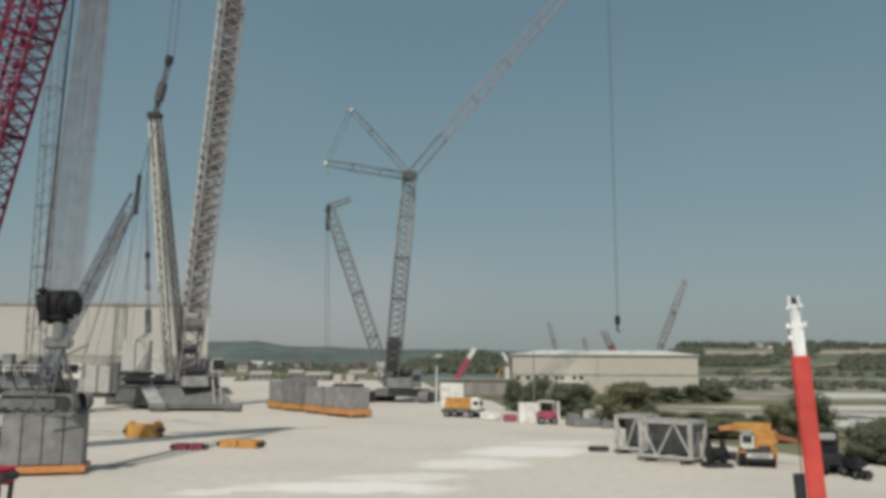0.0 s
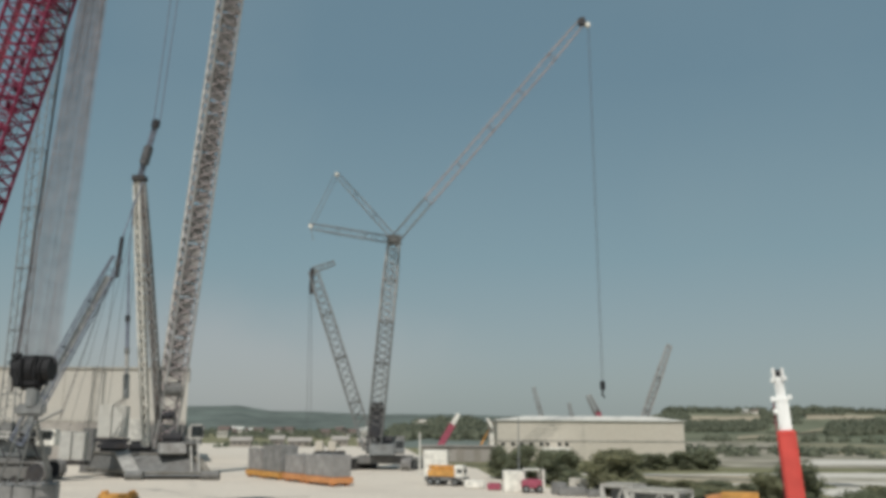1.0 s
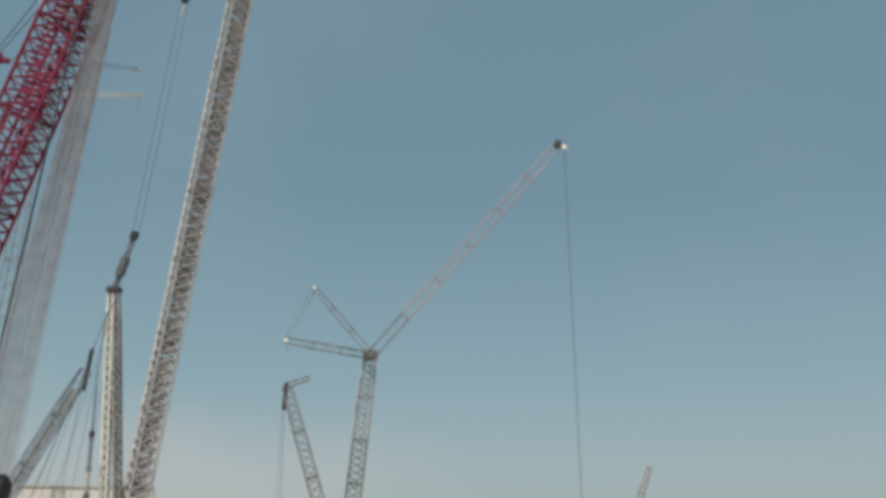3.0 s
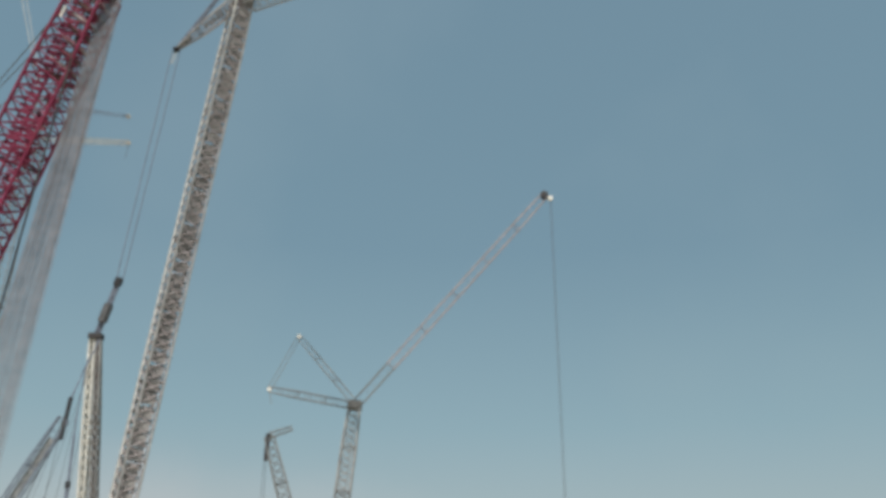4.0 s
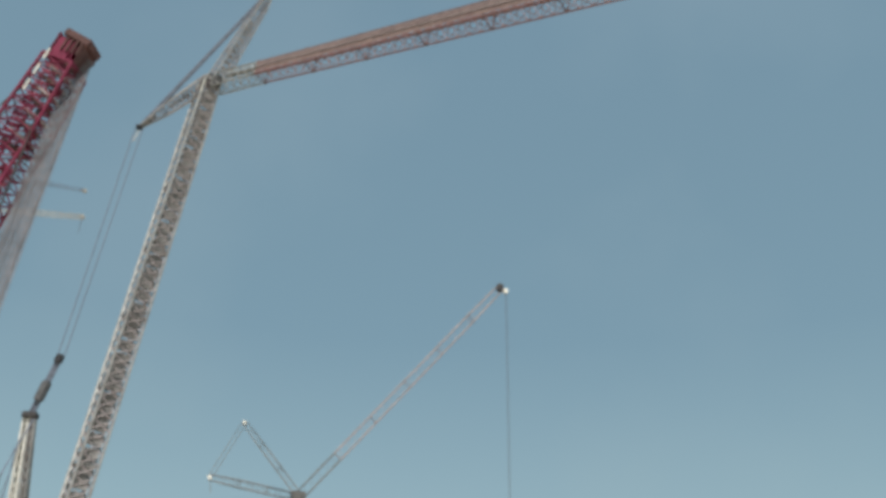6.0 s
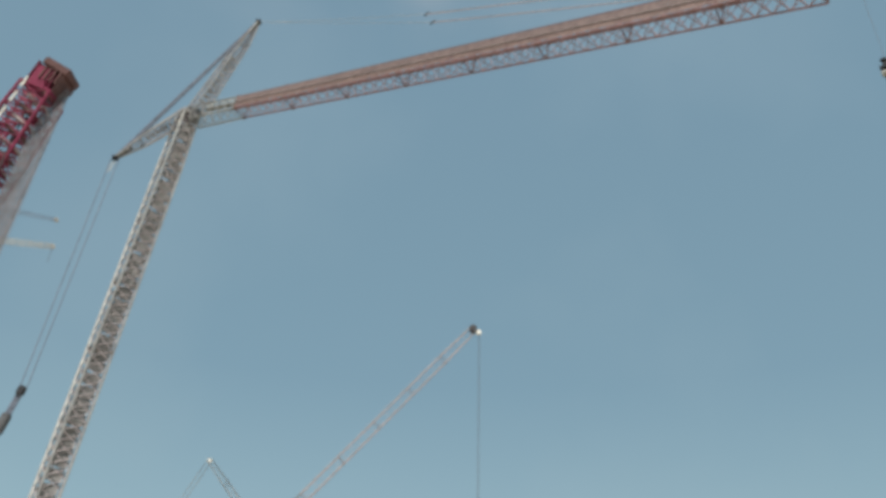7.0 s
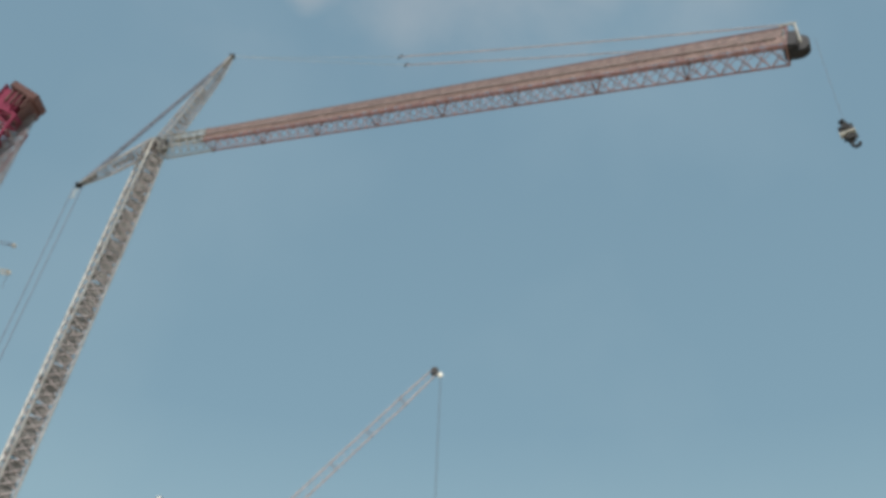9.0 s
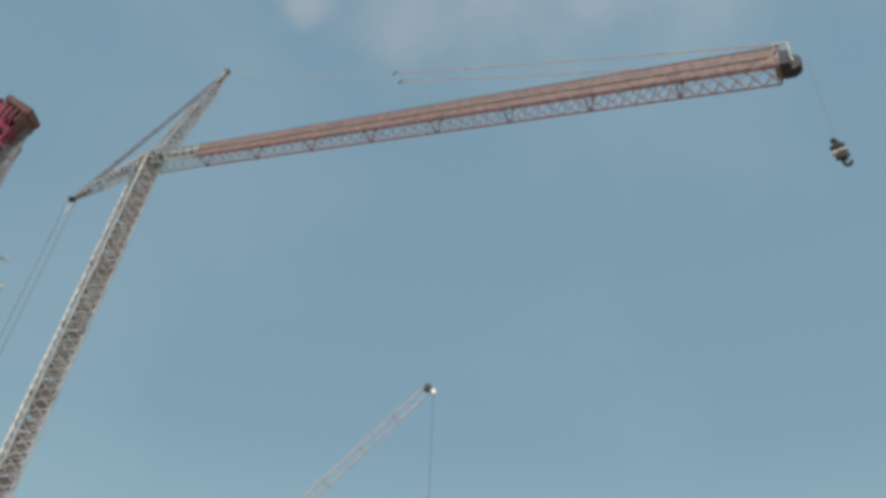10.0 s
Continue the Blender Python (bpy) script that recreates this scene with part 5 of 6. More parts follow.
def counterweight_stack(at, x, n, size, label, pallet=ORANGE, gap=0.06, ph=0.42, cast=None, foot=0.15):
    """Upright cast slabs side by side on a flat steel pallet with feet."""
    ob = thing("counterweight_stack", at, label, "counterweight", "counterweight stacks on the yard")
    at, x = Vector(at), Vector(x).normalized()
    y = V(-x.y, x.x, 0)
    w = n * (size[0] + gap)
    bm = B()
    box(bm, at + V(0, 0, foot + ph / 2), (w + 0.4, size[1] + 0.5, ph), x, (0, 0, 1), 0.05)
    for e in (-1, 1):
        for g in (-1, 1):
            box(bm, at + x * e * w * 0.42 + y * g * size[1] * 0.4 + V(0, 0, foot / 2 + 0.03), (0.8 if foot > 0.2 else 0.5, 0.4, foot + 0.06), x, (0, 0, 1))
    part("pallet", bm, pallet, ob, "orange steel pallet")
    for k in range(n):
        bm = B()
        c = at + x * ((k - (n - 1) / 2) * (size[0] + gap)) + V(0, 0, foot + ph + size[2] / 2 - 0.01)
        box(bm, c, (size[0], size[1], size[2] * random.uniform(0.96, 1.0)), x, (0, 0, 1), 0.06)
        sl = part("counterweight_slab", bm, cast or SLAB, ob)
        for g in (-0.3, 0.3):
            bm = B()
            tube(bm, c + y * g * size[1] + V(0, 0, size[2] * 0.46), c + y * g * size[1] + V(0, 0, size[2] * 0.55), 0.1, 8)
            part("lifting_lug", bm, GREY, sl)


counterweight_stack((-24.75, 52.0, 0.06), (3.3, 1.0, 0), 4, (1.12, 2.4, 3.1), "tall pile of grey cast counterweights on an orange pallet", gap=0.05)
counterweight_stack((-23.7, 122.9, 0.06), (0.8, -1, 0), 2, (2.0, 2.6, 3.1), "grey counterweight blocks on an orange pallet", YELLOW, ph=0.72, cast=WEIGHT, foot=0.28)
counterweight_stack((-20.4, 118.4, 0.06), (0.8, -1, 0), 3, (1.6, 2.8, 3.6), "tall grey counterweight blocks on an orange pallet", YELLOW, ph=0.72, cast=SLAB, foot=0.28)
counterweight_stack((-16.4, 112.6, 0.06), (0.75, -1, 0), 2, (2.4, 2.6, 2.5), "low grey counterweight blocks on an orange pallet", ph=0.72, cast=WEIGHT, foot=0.32)
counterweight_stack((-12.4, 106.8, 0.06), (0.75, -1, 0), 3, (2.3, 2.6, 2.7), "long row of grey counterweight blocks on an orange pallet", ph=0.72, cast=WEIGHT, foot=0.32)


def slewing_ring():
    ob = thing("slewing_ring", (-14.2, 124.5, 0.06), "dark slewing ring lying on a round stand", "ring")
    bm = B()
    tube(bm, (-14.2, 124.5, 0.06), (-14.2, 124.5, 3.0), 1.3, 18)
    part("stand", bm, GREY, ob)
    bm = B()
    tube(bm, (-14.2, 124.5, 3.0), (-14.2, 124.5, 3.6), 2.3, 28)
    ring = part("ring", bm, BLACK, ob)
    for k in range(14):
        a = 2 * math.pi * k / 14
        bm = B()
        tube(bm, (-14.2 + math.cos(a) * 2.0, 124.5 + math.sin(a) * 2.0, 3.6), (-14.2 + math.cos(a) * 2.0, 124.5 + math.sin(a) * 2.0, 3.72), 0.12, 8)
        part("bolt", bm, DARK, ring)


slewing_ring()
for x in (-20.3, -17.9):
    bm = B()
    box(bm, (x, 160, 2.3), (1.5, 1.5, 4.5), bevel=0.15)
    single("storage_tank", bm, CLAD, "tall white storage tank at the yard's far side", "tank", group="white tanks")


# ---- crane at the back with a slanting mast, and a tall thin boom behind ----
def side_crane():
    ob = thing("crawler_crane", (-54, 110, 0.06), "grey crawler crane with a slanting lattice mast beside the hall", "crane")
    crawler(ob, (-47.5, 107.5, 0.06), (-60, 107.0, 0.06), 2.0, 2.6)
    crawler(ob, (-49.0, 115.5, 0.06), (-61, 115.0, 0.06), 2.0, 2.6)
    bm = B()
    box(bm, (-54, 111, 2.3), (6, 8, 1.6), bevel=0.15)
    part("car_body", bm, GREY, ob)
    bm = B()
    box(bm, (-55, 110.5, 4.2), (11, 3.4, 2.0), (1, 0.1, 0), (0, 0, 1), 0.12)
    part("machine_deck", bm, MIDGREY, ob)
    for x in (-58, -55, -52):
        drum(ob, "winch", (x, 109.5, 6.0), (0, 1, 0), 1.0, 2.2, DARK)
    bm = B()
    box(bm, (-48.6, 108.8, 5.6), (2.4, 1.8, 2.1), bevel=0.15)
    cab = part("cab", bm, OFFWHITE, ob)
    bm = B()
    box(bm, (-48.6, 107.88, 5.9), (1.8, 0.06, 1.1))
    part("windscreen", bm, GLASS, cab)
    slabs(ob, (-60.5, 111, 2.5), (2.2, 5, 4.5), 5, SLAB)
    for x, z, w, h, m in ((-59.5, 6.2, 1.6, 1.8, GREY), (-57.0, 6.6, 1.2, 2.4, MIDGREY), (-53.6, 6.4, 1.5, 2.2, GREY), (-51.0, 5.8, 1.4, 1.6, DARK), (-50.2, 7.2, 0.8, 1.2, OFFWHITE)):
        bm = B()
        box(bm, (x, 108.2, z), (w, 1.2, h), bevel=0.1)
        part("machine_box", bm, m, ob)
    for k in range(9):
        bm = B()
        x = -60 + k * 1.35
        tube(bm, (x, 107.6, 5.1), (x, 107.6, 6.3), 0.05, 5)
        part("rail_post", bm, OFFWHITE, ob)
    for z in (5.7, 6.3):
        line(ob, "hand_rail", V(-60, 107.6, z), V(-49.2, 107.6, z), 0.045, OFFWHITE)
    for k in range(5):
        x = -58.5 + k * 2.1
        line(ob, "hydraulic_hose", V(x, 107.9, 5.2), V(x + 1.4, 107.8, 2.6), 0.09, BLACK, 0.3)
    top, foot = V(-40.24, 104.5, 28.4), V(-51.5, 106.5, 5.0)
    boom(ob, foot, top, 1.6, 0.95, 4, PENDANT, 6, 0.5, 0.4, "mast_section", 0.10, 0.035, (0, 1, 0))
    walkway(ob, foot.lerp(top, 0.05), foot.lerp(top, 0.9), (top - foot).cross(V(0, 1, 0)), V(0, 0.3, 0), 0.9, MIDGREY, 3, fill=1.0)
    bm = B()
    box(bm, top + V(0.25, 0, 0.1), (0.42, 0.6, 5.4), V(1, 0, -0.05), (0, 0, 1), 0.1)
    part("mast_head", bm, DARK, ob)
    line(ob, "pendant_line", top + V(0.2, 0, 2), V(-40.6, 112.2, 41.0), 0.10, PENDANT)
    for e in (V(-46.5, 106, 7), V(-42.0, 107, 8.4), V(-46.0, 106, 8.0)):
        line(ob, "hoist_rope", top, e, 0.035)
    bm = B()
    tube(bm, (-52.0, 107, 6.2), (-45.9, 106, 9.0), 0.16, 8)
    part("back_stay", bm, MIDGREY, ob)


side_crane()


def thin_crane():
    ob = thing("lattice_crane", (-66.5, 134.4, 0.06), "thin pale upright lattice boom with two short arms", "crane")
    foot, top = V(-66.6, 134.4, 1.8), V(-66.9, 134.0, 94)
    boom(ob, foot, top, 2.2, 2.0, 9, MIDGREY, 7, 0.5, 0.7, chord=0.10, lace=0.04, hint=(0, 1, 0))
    boom(ob, V(-66.5, 136.0, 86.6), V(-52.7, 140.8, 89.5), 0.9, 0.8, 2, STEELWHITE, 5, 0.9, 0.8, "arm_section", 0.07, 0.03, (0, 0, 1))
    boom(ob, V(-66.5, 136.0, 94.0), V(-53.6, 140.4, 95.2), 0.8, 0.7, 2, PENDANT, 5, 0.9, 0.4, "arm_section", 0.035, 0.02, (0, 0, 1))
    for p in (V(-52.7, 140.8, 89.5), V(-53.6, 140.4, 95.2)):
        drum(ob, "sheave", p, (0, 1, 0.2), 0.4, 0.5, STEELWHITE)
    line(ob, "hoist_rope", V(-52.7, 140.8, 89.0), V(-52.7, 140.8, 86.0), 0.05)
    bm = B()
    box(bm, (-66.5, 136, 1.0), (7, 9, 1.9), bevel=0.2)
    part("base", bm, GREY, ob)


thin_crane()


# ---- red and white telescopic boom near the camera ----
def wheel(parent, c, axis, r, w):
    c, a = Vector(c), Vector(axis).normalized()
    bm = B()
    tube(bm, c - a * w / 2, c + a * w / 2, r, 18)
    ty = part("tyre", bm, RUBBER, parent)
    bm = B()
    tube(bm, c - a * (w / 2 + 0.015), c + a * (w / 2 + 0.015), r * 0.55, 14)
    part("rim", bm, MIDGREY, ty)


def tele_boom():
    tip, low = V(5.92, 13.78, 8.08), V(6.10, 13.71, 4.86)
    ax = (tip - low).normalized()
    base = low - ax * 3.7
    ob = thing("telescopic_boom", (base.x, base.y, 0.06), "raised red telescopic boom with a white top section", "boom lift")
    side = V(0.91, -0.40, 0)
    for a, b, w, m, n in ((base, 0.69, 0.285, RED, "boom_section"), (0.69, 0.86, 0.19, BOOMWHITE, "boom_section"), (0.86, 0.975, 0.145, BOOMWHITE, "boom_section")):
        p = base if a is base else low.lerp(tip, a)
        q = low.lerp(tip, b)
        bm = B()
        box(bm, (p + q) / 2, ((q - p).length, w, w * 1.15), ax, (side.cross(ax)), 0.035)
        part(n, bm, m, ob, "red painted box section" if m is RED else "white painted box section")
    for f, w in ((0.69, 0.285), (0.86, 0.205)):
        bm = B()
        box(bm, low.lerp(tip, f), (0.10, w, w), ax, side.cross(ax), 0.02)
        part("collar", bm, RED if f < 0.8 else BOOMWHITE, ob)
    for e in (-0.07, 0.07):
        bm = B()
        box(bm, low.lerp(tip, 0.985) + side * e, (0.24, 0.05, 0.2), ax, side.cross(ax), 0.02)
        part("head_fork", bm, BOOMWHITE, ob)
    drum(ob, "head_sheave", low.lerp(tip, 0.99), side, 0.07, 0.1, DARK)
    bm = B()
    tube(bm, base + side * -0.28 + ax * 0.4, low + side * -0.24 + ax * 0.35, 0.09, 10)
    part("lift_cylinder", bm, DARK, ob)
    fr = side.cross(ax).normalized()
    fr = fr if fr.y < 0 else -fr
    for e in (-0.06, 0.07):
        bm = B()
        box(bm, (base + low.lerp(tip, 0.70)) / 2 + side * e + fr * 0.155, ((low.lerp(tip, 0.70) - base).length, 0.025, 0.02), ax, fr)
        part("guide_rib", bm, RED, ob)
    for f, e in ((0.86, -0.135), (0.87, 0.13), (0.80, -0.12), (0.965, 0.10), (0.955, -0.10)):
        bm = B()
        box(bm, low.lerp(tip, f) + side * e + fr * 0.05, (0.09, 0.06, 0.07), ax, fr, 0.015)
        part("bracket", bm, BOOMWHITE, ob)
    # added thin red tube that stands in for shading along the left edge
    line(ob, "hydraulic_hose", low + side * -0.2, low.lerp(tip, 0.85) + side * -0.13, 0.010, PALERED)
    bm = B()
    box(bm, (base.x, base.y, 0.72), (1.9, 1.9, 1.1), bevel=0.1)
    part("turret", bm, RED, ob)
    for i in (-0.8, 0.8):
        for j in (-0.9, 0.9):
            wheel(ob, (base.x + j, base.y + i, 0.46), (1, 0, 0), 0.4, 0.3)


tele_boom()


# ---- machines and vehicles on the yard ----
def truck(at, x, label):
    """A small yellow mobile crane: chassis on wheels, cab, lowered boom."""
    ob = thing("mobile_crane", at, label, "mobile crane")
    at, x = Vector(at), Vector(x).normalized()
    y = V(-x.y, x.x, 0)
    T = lambda a, b, c: at + x * a + y * b + V(0, 0, c)
    bm = B()
    box(bm, T(0, 0, 0.95), (6.2, 2.3, 0.6), x, (0, 0, 1), 0.08)
    part("chassis", bm, GREY, ob)
    bm = B()
    box(bm, T(-0.4, 0, 1.75), (4.4, 2.3, 1.0), x, (0, 0, 1), 0.12)
    part("body", bm, YELLOW, ob)
    bm = B()
    box(bm, T(2.3, -0.4, 1.95), (1.5, 1.4, 1.9), x, (0, 0, 1), 0.15)
    cab = part("cab", bm, OFFWHITE, ob)
    for a, b, s in ((3.07, -0.4, (0.05, 1.05, 0.65)), (2.45, -1.11, (0.8, 0.05, 0.5))):
        bm = B()
        box(bm, T(a, b, 2.1), s, x)
        part("window", bm, GLASS, cab)
    bm = B()
    box(bm, T(-0.5, 0.5, 2.55), (5.0, 0.6, 0.55), x, V(0, 0, 1) + x * 0.03, 0.06)
    part("boom", bm, YELLOW, ob)
    bm = B()
    box(bm, T(2.95, 0, 0.85), (0.3, 2.3, 0.35), x, (0, 0, 1), 0.05)
    part("bumper", bm, OFFWHITE, ob)
    for a in (-2.1, -0.9, 1.8):
        for b in (-1.05, 1.05):
            wheel(ob, T(a, b, 0.55), y, 0.55, 0.42)
    return ob


tr = truck((2.6, 106.5, 0.06), (1.0, -0.45, 0), "yellow mobile crane with a white cab parked on the yard")
tr.scale = (0.86, 0.86, 0.86)


def taper(bm, p, q, a, b, up=(0, 0, 1)):
    """A box beam from p to q whose width and height go from a to b."""
    p, q = Vector(p), Vector(q)
    d, side, top = basis(q - p, up)
    lo, hi = ([bm.verts.new(v) for v in corners(c, side, top, *wh)] for c, wh in ((p, a), (q, b)))
    for k in range(4):
        bm.faces.new((lo[k], lo[(k + 1) % 4], hi[(k + 1) % 4], hi[k]))
    bm.faces.new(lo[::-1])
    bm.faces.new(hi)
    bmesh.ops.recalc_face_normals(bm, faces=bm.faces)


def yellow_crane():
    ob = thing("mobile_crane", (21.65, 57.5, 0.06), "yellow mobile crane with a white cab and its boom lowered", "mobile crane")
    ahead = V(-0.35, -0.94, 0).normalized()
    across = V(-ahead.y, ahead.x, 0)
    T = lambda a, b, c: V(21.65, 57.5, 0.06 + c) + across * a - ahead * b

    def block(name, c, size, m, bevel=0.06, parent=None, label=""):
        bm = B()
        box(bm, T(*c), size, across, (0, 0, 1), bevel)
        return part(name, bm, m, parent or ob, label)

    block("chassis", (0, 1.7, 0.75), (1.9, 5.2, 0.5), DARK)
    block("engine_hood", (0.45, 0.2, 1.35), (1.1, 2.0, 0.7), YELLOW, 0.14)
    grille = block("grille", (0.45, -0.83, 1.25), (0.8, 0.08, 0.4), DARK, 0.02)
    for k in range(4):
        block("grille_bar", (0.45, -0.89, 1.10 + 0.1 * k), (0.78, 0.04, 0.03), GREY, 0.0, grille)
    bumper = block("bumper", (0.15, -1.12, 0.78), (1.75, 0.22, 0.42), RIBGREY, 0.07, label="pale grey front bumper")
    for a in (-0.55, 0.85):
        bm = B()
        tube(bm, T(a, -1.22, 0.80), T(a, -1.26, 0.80), 0.10, 12)
        part("headlight", bm, OFFWHITE, bumper)
    block("front_skirt", (0.0, -1.05, 0.42), (1.7, 0.18, 0.32), BLACK)
    cab = block("cab", (-0.62, -0.25, 1.72), (0.85, 1.5, 1.15), OFFWHITE, 0.12)
    block("windscreen", (-0.62, -1.02, 1.86), (0.62, 0.05, 0.52), GLASS, 0.02, cab)
    block("side_window", (-1.06, -0.2, 1.9), (0.05, 0.9, 0.45), GLASS, 0.02, cab)
    block("wiper", (-0.60, -1.06, 1.68), (0.45, 0.02, 0.03), BLACK, 0.0, cab)
    block("roof_rim", (-0.62, -0.25, 2.31), (0.9, 1.55, 0.06), RIBGREY, 0.02, cab)
    block("mudguard", (-0.95, -0.55, 0.98), (0.5, 1.1, 0.12), YELLOW, 0.04)
    block("mudguard", (0.98, -0.55, 0.98), (0.46, 1.1, 0.12), YELLOW, 0.04)
    block("rear_deck", (0.1, 2.2, 1.12), (2.1, 3.4, 0.3), YELLOW)
    block("turret", (0.45, 1.6, 1.75), (1.5, 1.6, 0.95), YELLOW, 0.16)
    block("counterweight", (0.75, 2.6, 1.75), (1.3, 0.7, 0.9), ORANGE, 0.12)
    bm = B()
    taper(bm, T(0.95, 1.3, 2.45), T(-1.5, 1.2, 2.5), (0.55, 0.75), (0.5, 0.6))
    boom_ob = part("boom", bm, YELLOW, ob)
    bm = B()
    taper(bm, T(-1.45, 1.2, 2.48), T(-2.55, 1.15, 2.36), (0.4, 0.42), (0.3, 0.28))
    part("boom_tip", bm, ORANGE, boom_ob)
    drum(boom_ob, "boom_sheave", T(-2.55, 1.15, 2.25), (0, 1, 0), 0.2, 0.25, DARK)
    bm = B()
    tube(bm, T(0.2, 1.0, 1.9), T(-0.9, 1.0, 2.3), 0.09, 10)
    part("lift_cylinder", bm, GREY, ob)
    bm = B()
    taper(bm, T(1.1, 1.3, 1.95), T(2.75, 1.2, 1.62), (0.3, 0.42), (0.2, 0.2))
    part("folded_jib", bm, RUSTORANGE, ob, "rusty orange folded jib")
    for a in (-0.95, 0.95):
        for b in (-0.55, 1.9, 3.3):
            wheel(ob, T(a, b, 0.5), across, 0.5, 0.42)
    for a, b in ((-1.15, 0.7), (1.15, 0.7), (-1.15, 3.9), (1.15, 3.9)):
        block("outrigger", (a, b, 0.55), (0.3, 0.26, 0.75), YELLOW, 0.04)


yellow_crane()


def winch_unit():
    ob = thing("winch_unit", (18.6, 56.8, 0.06), "dark steel winch unit on a flat base plate", "winch")
    T = lambda a, b, c: V(18.6 + a, 56.8 + b, 0.06 + c)
    bm = B()
    box(bm, T(0, 0, 0.14), (1.9, 1.3, 0.28), bevel=0.06)
    part("base_plate", bm, DARK, ob)
    drum(ob, "winch_drum", T(0, 0, 0.85), (1, 0.2, 0), 0.62, 1.0, BLACK)
    for a in (-0.5, 0.45):
        bm = B()
        box(bm, T(a, 0, 1.1), (0.2, 0.7, 1.5), bevel=0.05)
        part("side_frame", bm, DARK, ob)
    bm = B()
    tube(bm, T(0.8, 0, 0.75), T(1.3, 0, 0.75), 0.28, 14)
    part("motor", bm, DARK, ob)


winch_unit()


def dark_machine(at, w, h, label, arm):
    ob = thing("loader", at, label, "machine")
    T = lambda a, b, c: Vector(at) + V(a, b, c)
    bm = B()
    box(bm, T(0, 0.3, 0.95), (w, 1.8, 0.8), bevel=0.12)
    part("body", bm, DARK, ob)
    bm = B()
    box(bm, T(0, 0.5, 1.35 + (h - 1.4) / 2), (w * 0.78, 1.2, h - 1.4), bevel=0.04)
    cab = part("cab", bm, BLACK, ob)
    bm = B()
    box(bm, T(-0.05, -0.12, h - 0.55), (w * 0.5, 0.05, 0.45))
    part("window", bm, GLASS, cab)
    if not arm:
        bm = B()
        box(bm, T(-w * 0.2, -0.25, h - 0.42), (w * 0.8, 0.3, 0.42), bevel=0.05)
        part("canopy", bm, RIBGREY, ob, "pale grey canopy")
    if arm:
        bm = B()
        box(bm, T(w * 0.5, -0.6, 0.95), (w * 0.7, 0.3, 0.3), (1, 0.2, 0.25), (0, 0, 1), 0.05)
        part("arm", bm, DARK, ob)
        bm = B()
        box(bm, T(w * 0.6, -0.9, 0.35), (w * 0.9, 0.6, 0.5), bevel=0.1)
        part("bucket", bm, DARK, ob)
    for a in (-w * 0.42, w * 0.42):
        for b in (-0.4, 1.0):
            wheel(ob, T(a, b, 0.3 if arm else 0.52), (1, 0, 0), 0.3 if arm else 0.52, 0.2 if arm else 0.36)


dark_machine((24.7, 53.4, 0.06), 1.5, 2.8, "dark machine with a square black cab on the yard", False)
dark_machine((25.35, 51.4, 0.06), 0.45, 1.5, "small dark loader with its bucket on the concrete", True)


def boom_sections():
    for at, x, L, label in ((V(14.2, 60.1, 0.4), V(3.5, -3.0, 0), 3.9, "pale grey lattice boom section lying on timbers"), (V(13.5, 65.1, 0.4), V(3.5, -2.6, 0), 2.6, "grey lattice boom section lying behind another")):
        ob = thing("boom_section", (at.x, at.y, 0.06), label, "boom section", "boom sections on the ground")
        d = x.normalized()
        y = V(-d.y, d.x, 0)
        c = at + y * 1.2 + V(0, 0, 1.25)
        lattice(ob, "lattice_frame", c, c + d * L, (2.4, 2.4), (2.4, 2.4), STEELWHITE, 3, 0.13, 0.085, (0, 0, 1))
        for e in (0.0, 1.0):
            for g in (-1.2, 1.2):
                bm = B()
                box(bm, c + d * (0.1 + e * (L - 0.2)) + y * g, (0.3, 0.22, 2.5), d, (0, 0, 1), 0.04)
                part("end_post", bm, STEELWHITE, ob)
        # added sheet that stands in for the dark background behind the lacing
        bm = B()
        box(bm, c + d * L / 2 + y * 0.5, (L * 0.94, 0.06, 2.1), d, (0, 0, 1))
        part("inner_dark_sheet", bm, MIDGREY, ob, "grey sheet added for the dark seen through the section")
        bm = B()
        box(bm, c + d * L / 2 + V(0, 0, 1.32), (L * 1.04, 2.6, 0.1), d, (0, 0, 1), 0.02)
        part("top_grating", bm, CLADLINE, ob, "pale grating on top")
        for f in (0.15, 0.85):
            bm = B()
            box(bm, at + d * L * f + y * 1.2 - V(0, 0, 0.24), (0.3, 3.0, 0.3), d, (0, 0, 1), 0.02)
            part("timber", bm, BARK, ob)
    bm = B()
    box(bm, (12.4, 66.4, 0.25), (1.6, 0.7, 0.38), (1, -0.1, 0), (0, 0, 1), 0.06)
    single("steel_block", bm, DARK, "dark steel block lying on the concrete", "block")
    bm = B()
    box(bm, (17.2, 62.2, 0.28), (1.9, 1.1, 0.42), (1, -0.2, 0), (0, 0, 1), 0.06)
    single("concrete_block", bm, SLAB, "grey concrete block lying beside the boom section", "block")


boom_sections()


def container(at, size, x, material, label, name="container"):
    ob = thing(name, at, label, name)
    at, x = Vector(at), Vector(x).normalized()
    y = V(-x.y, x.x, 0)
    bm = B()
    box(bm, at + V(0, 0, size[2] / 2), size, x, (0, 0, 1), 0.04)
    part("body", bm, material, ob)
    n = int(size[0] / 0.4)
    for k in range(n):
        bm = B()
        box(bm, at + x * (k - (n - 1) / 2) * 0.4 - y * (size[1] / 2 + 0.02) + V(0, 0, size[2] / 2), (0.14, 0.05, size[2] * 0.9), x)
        part("rib", bm, material, ob)


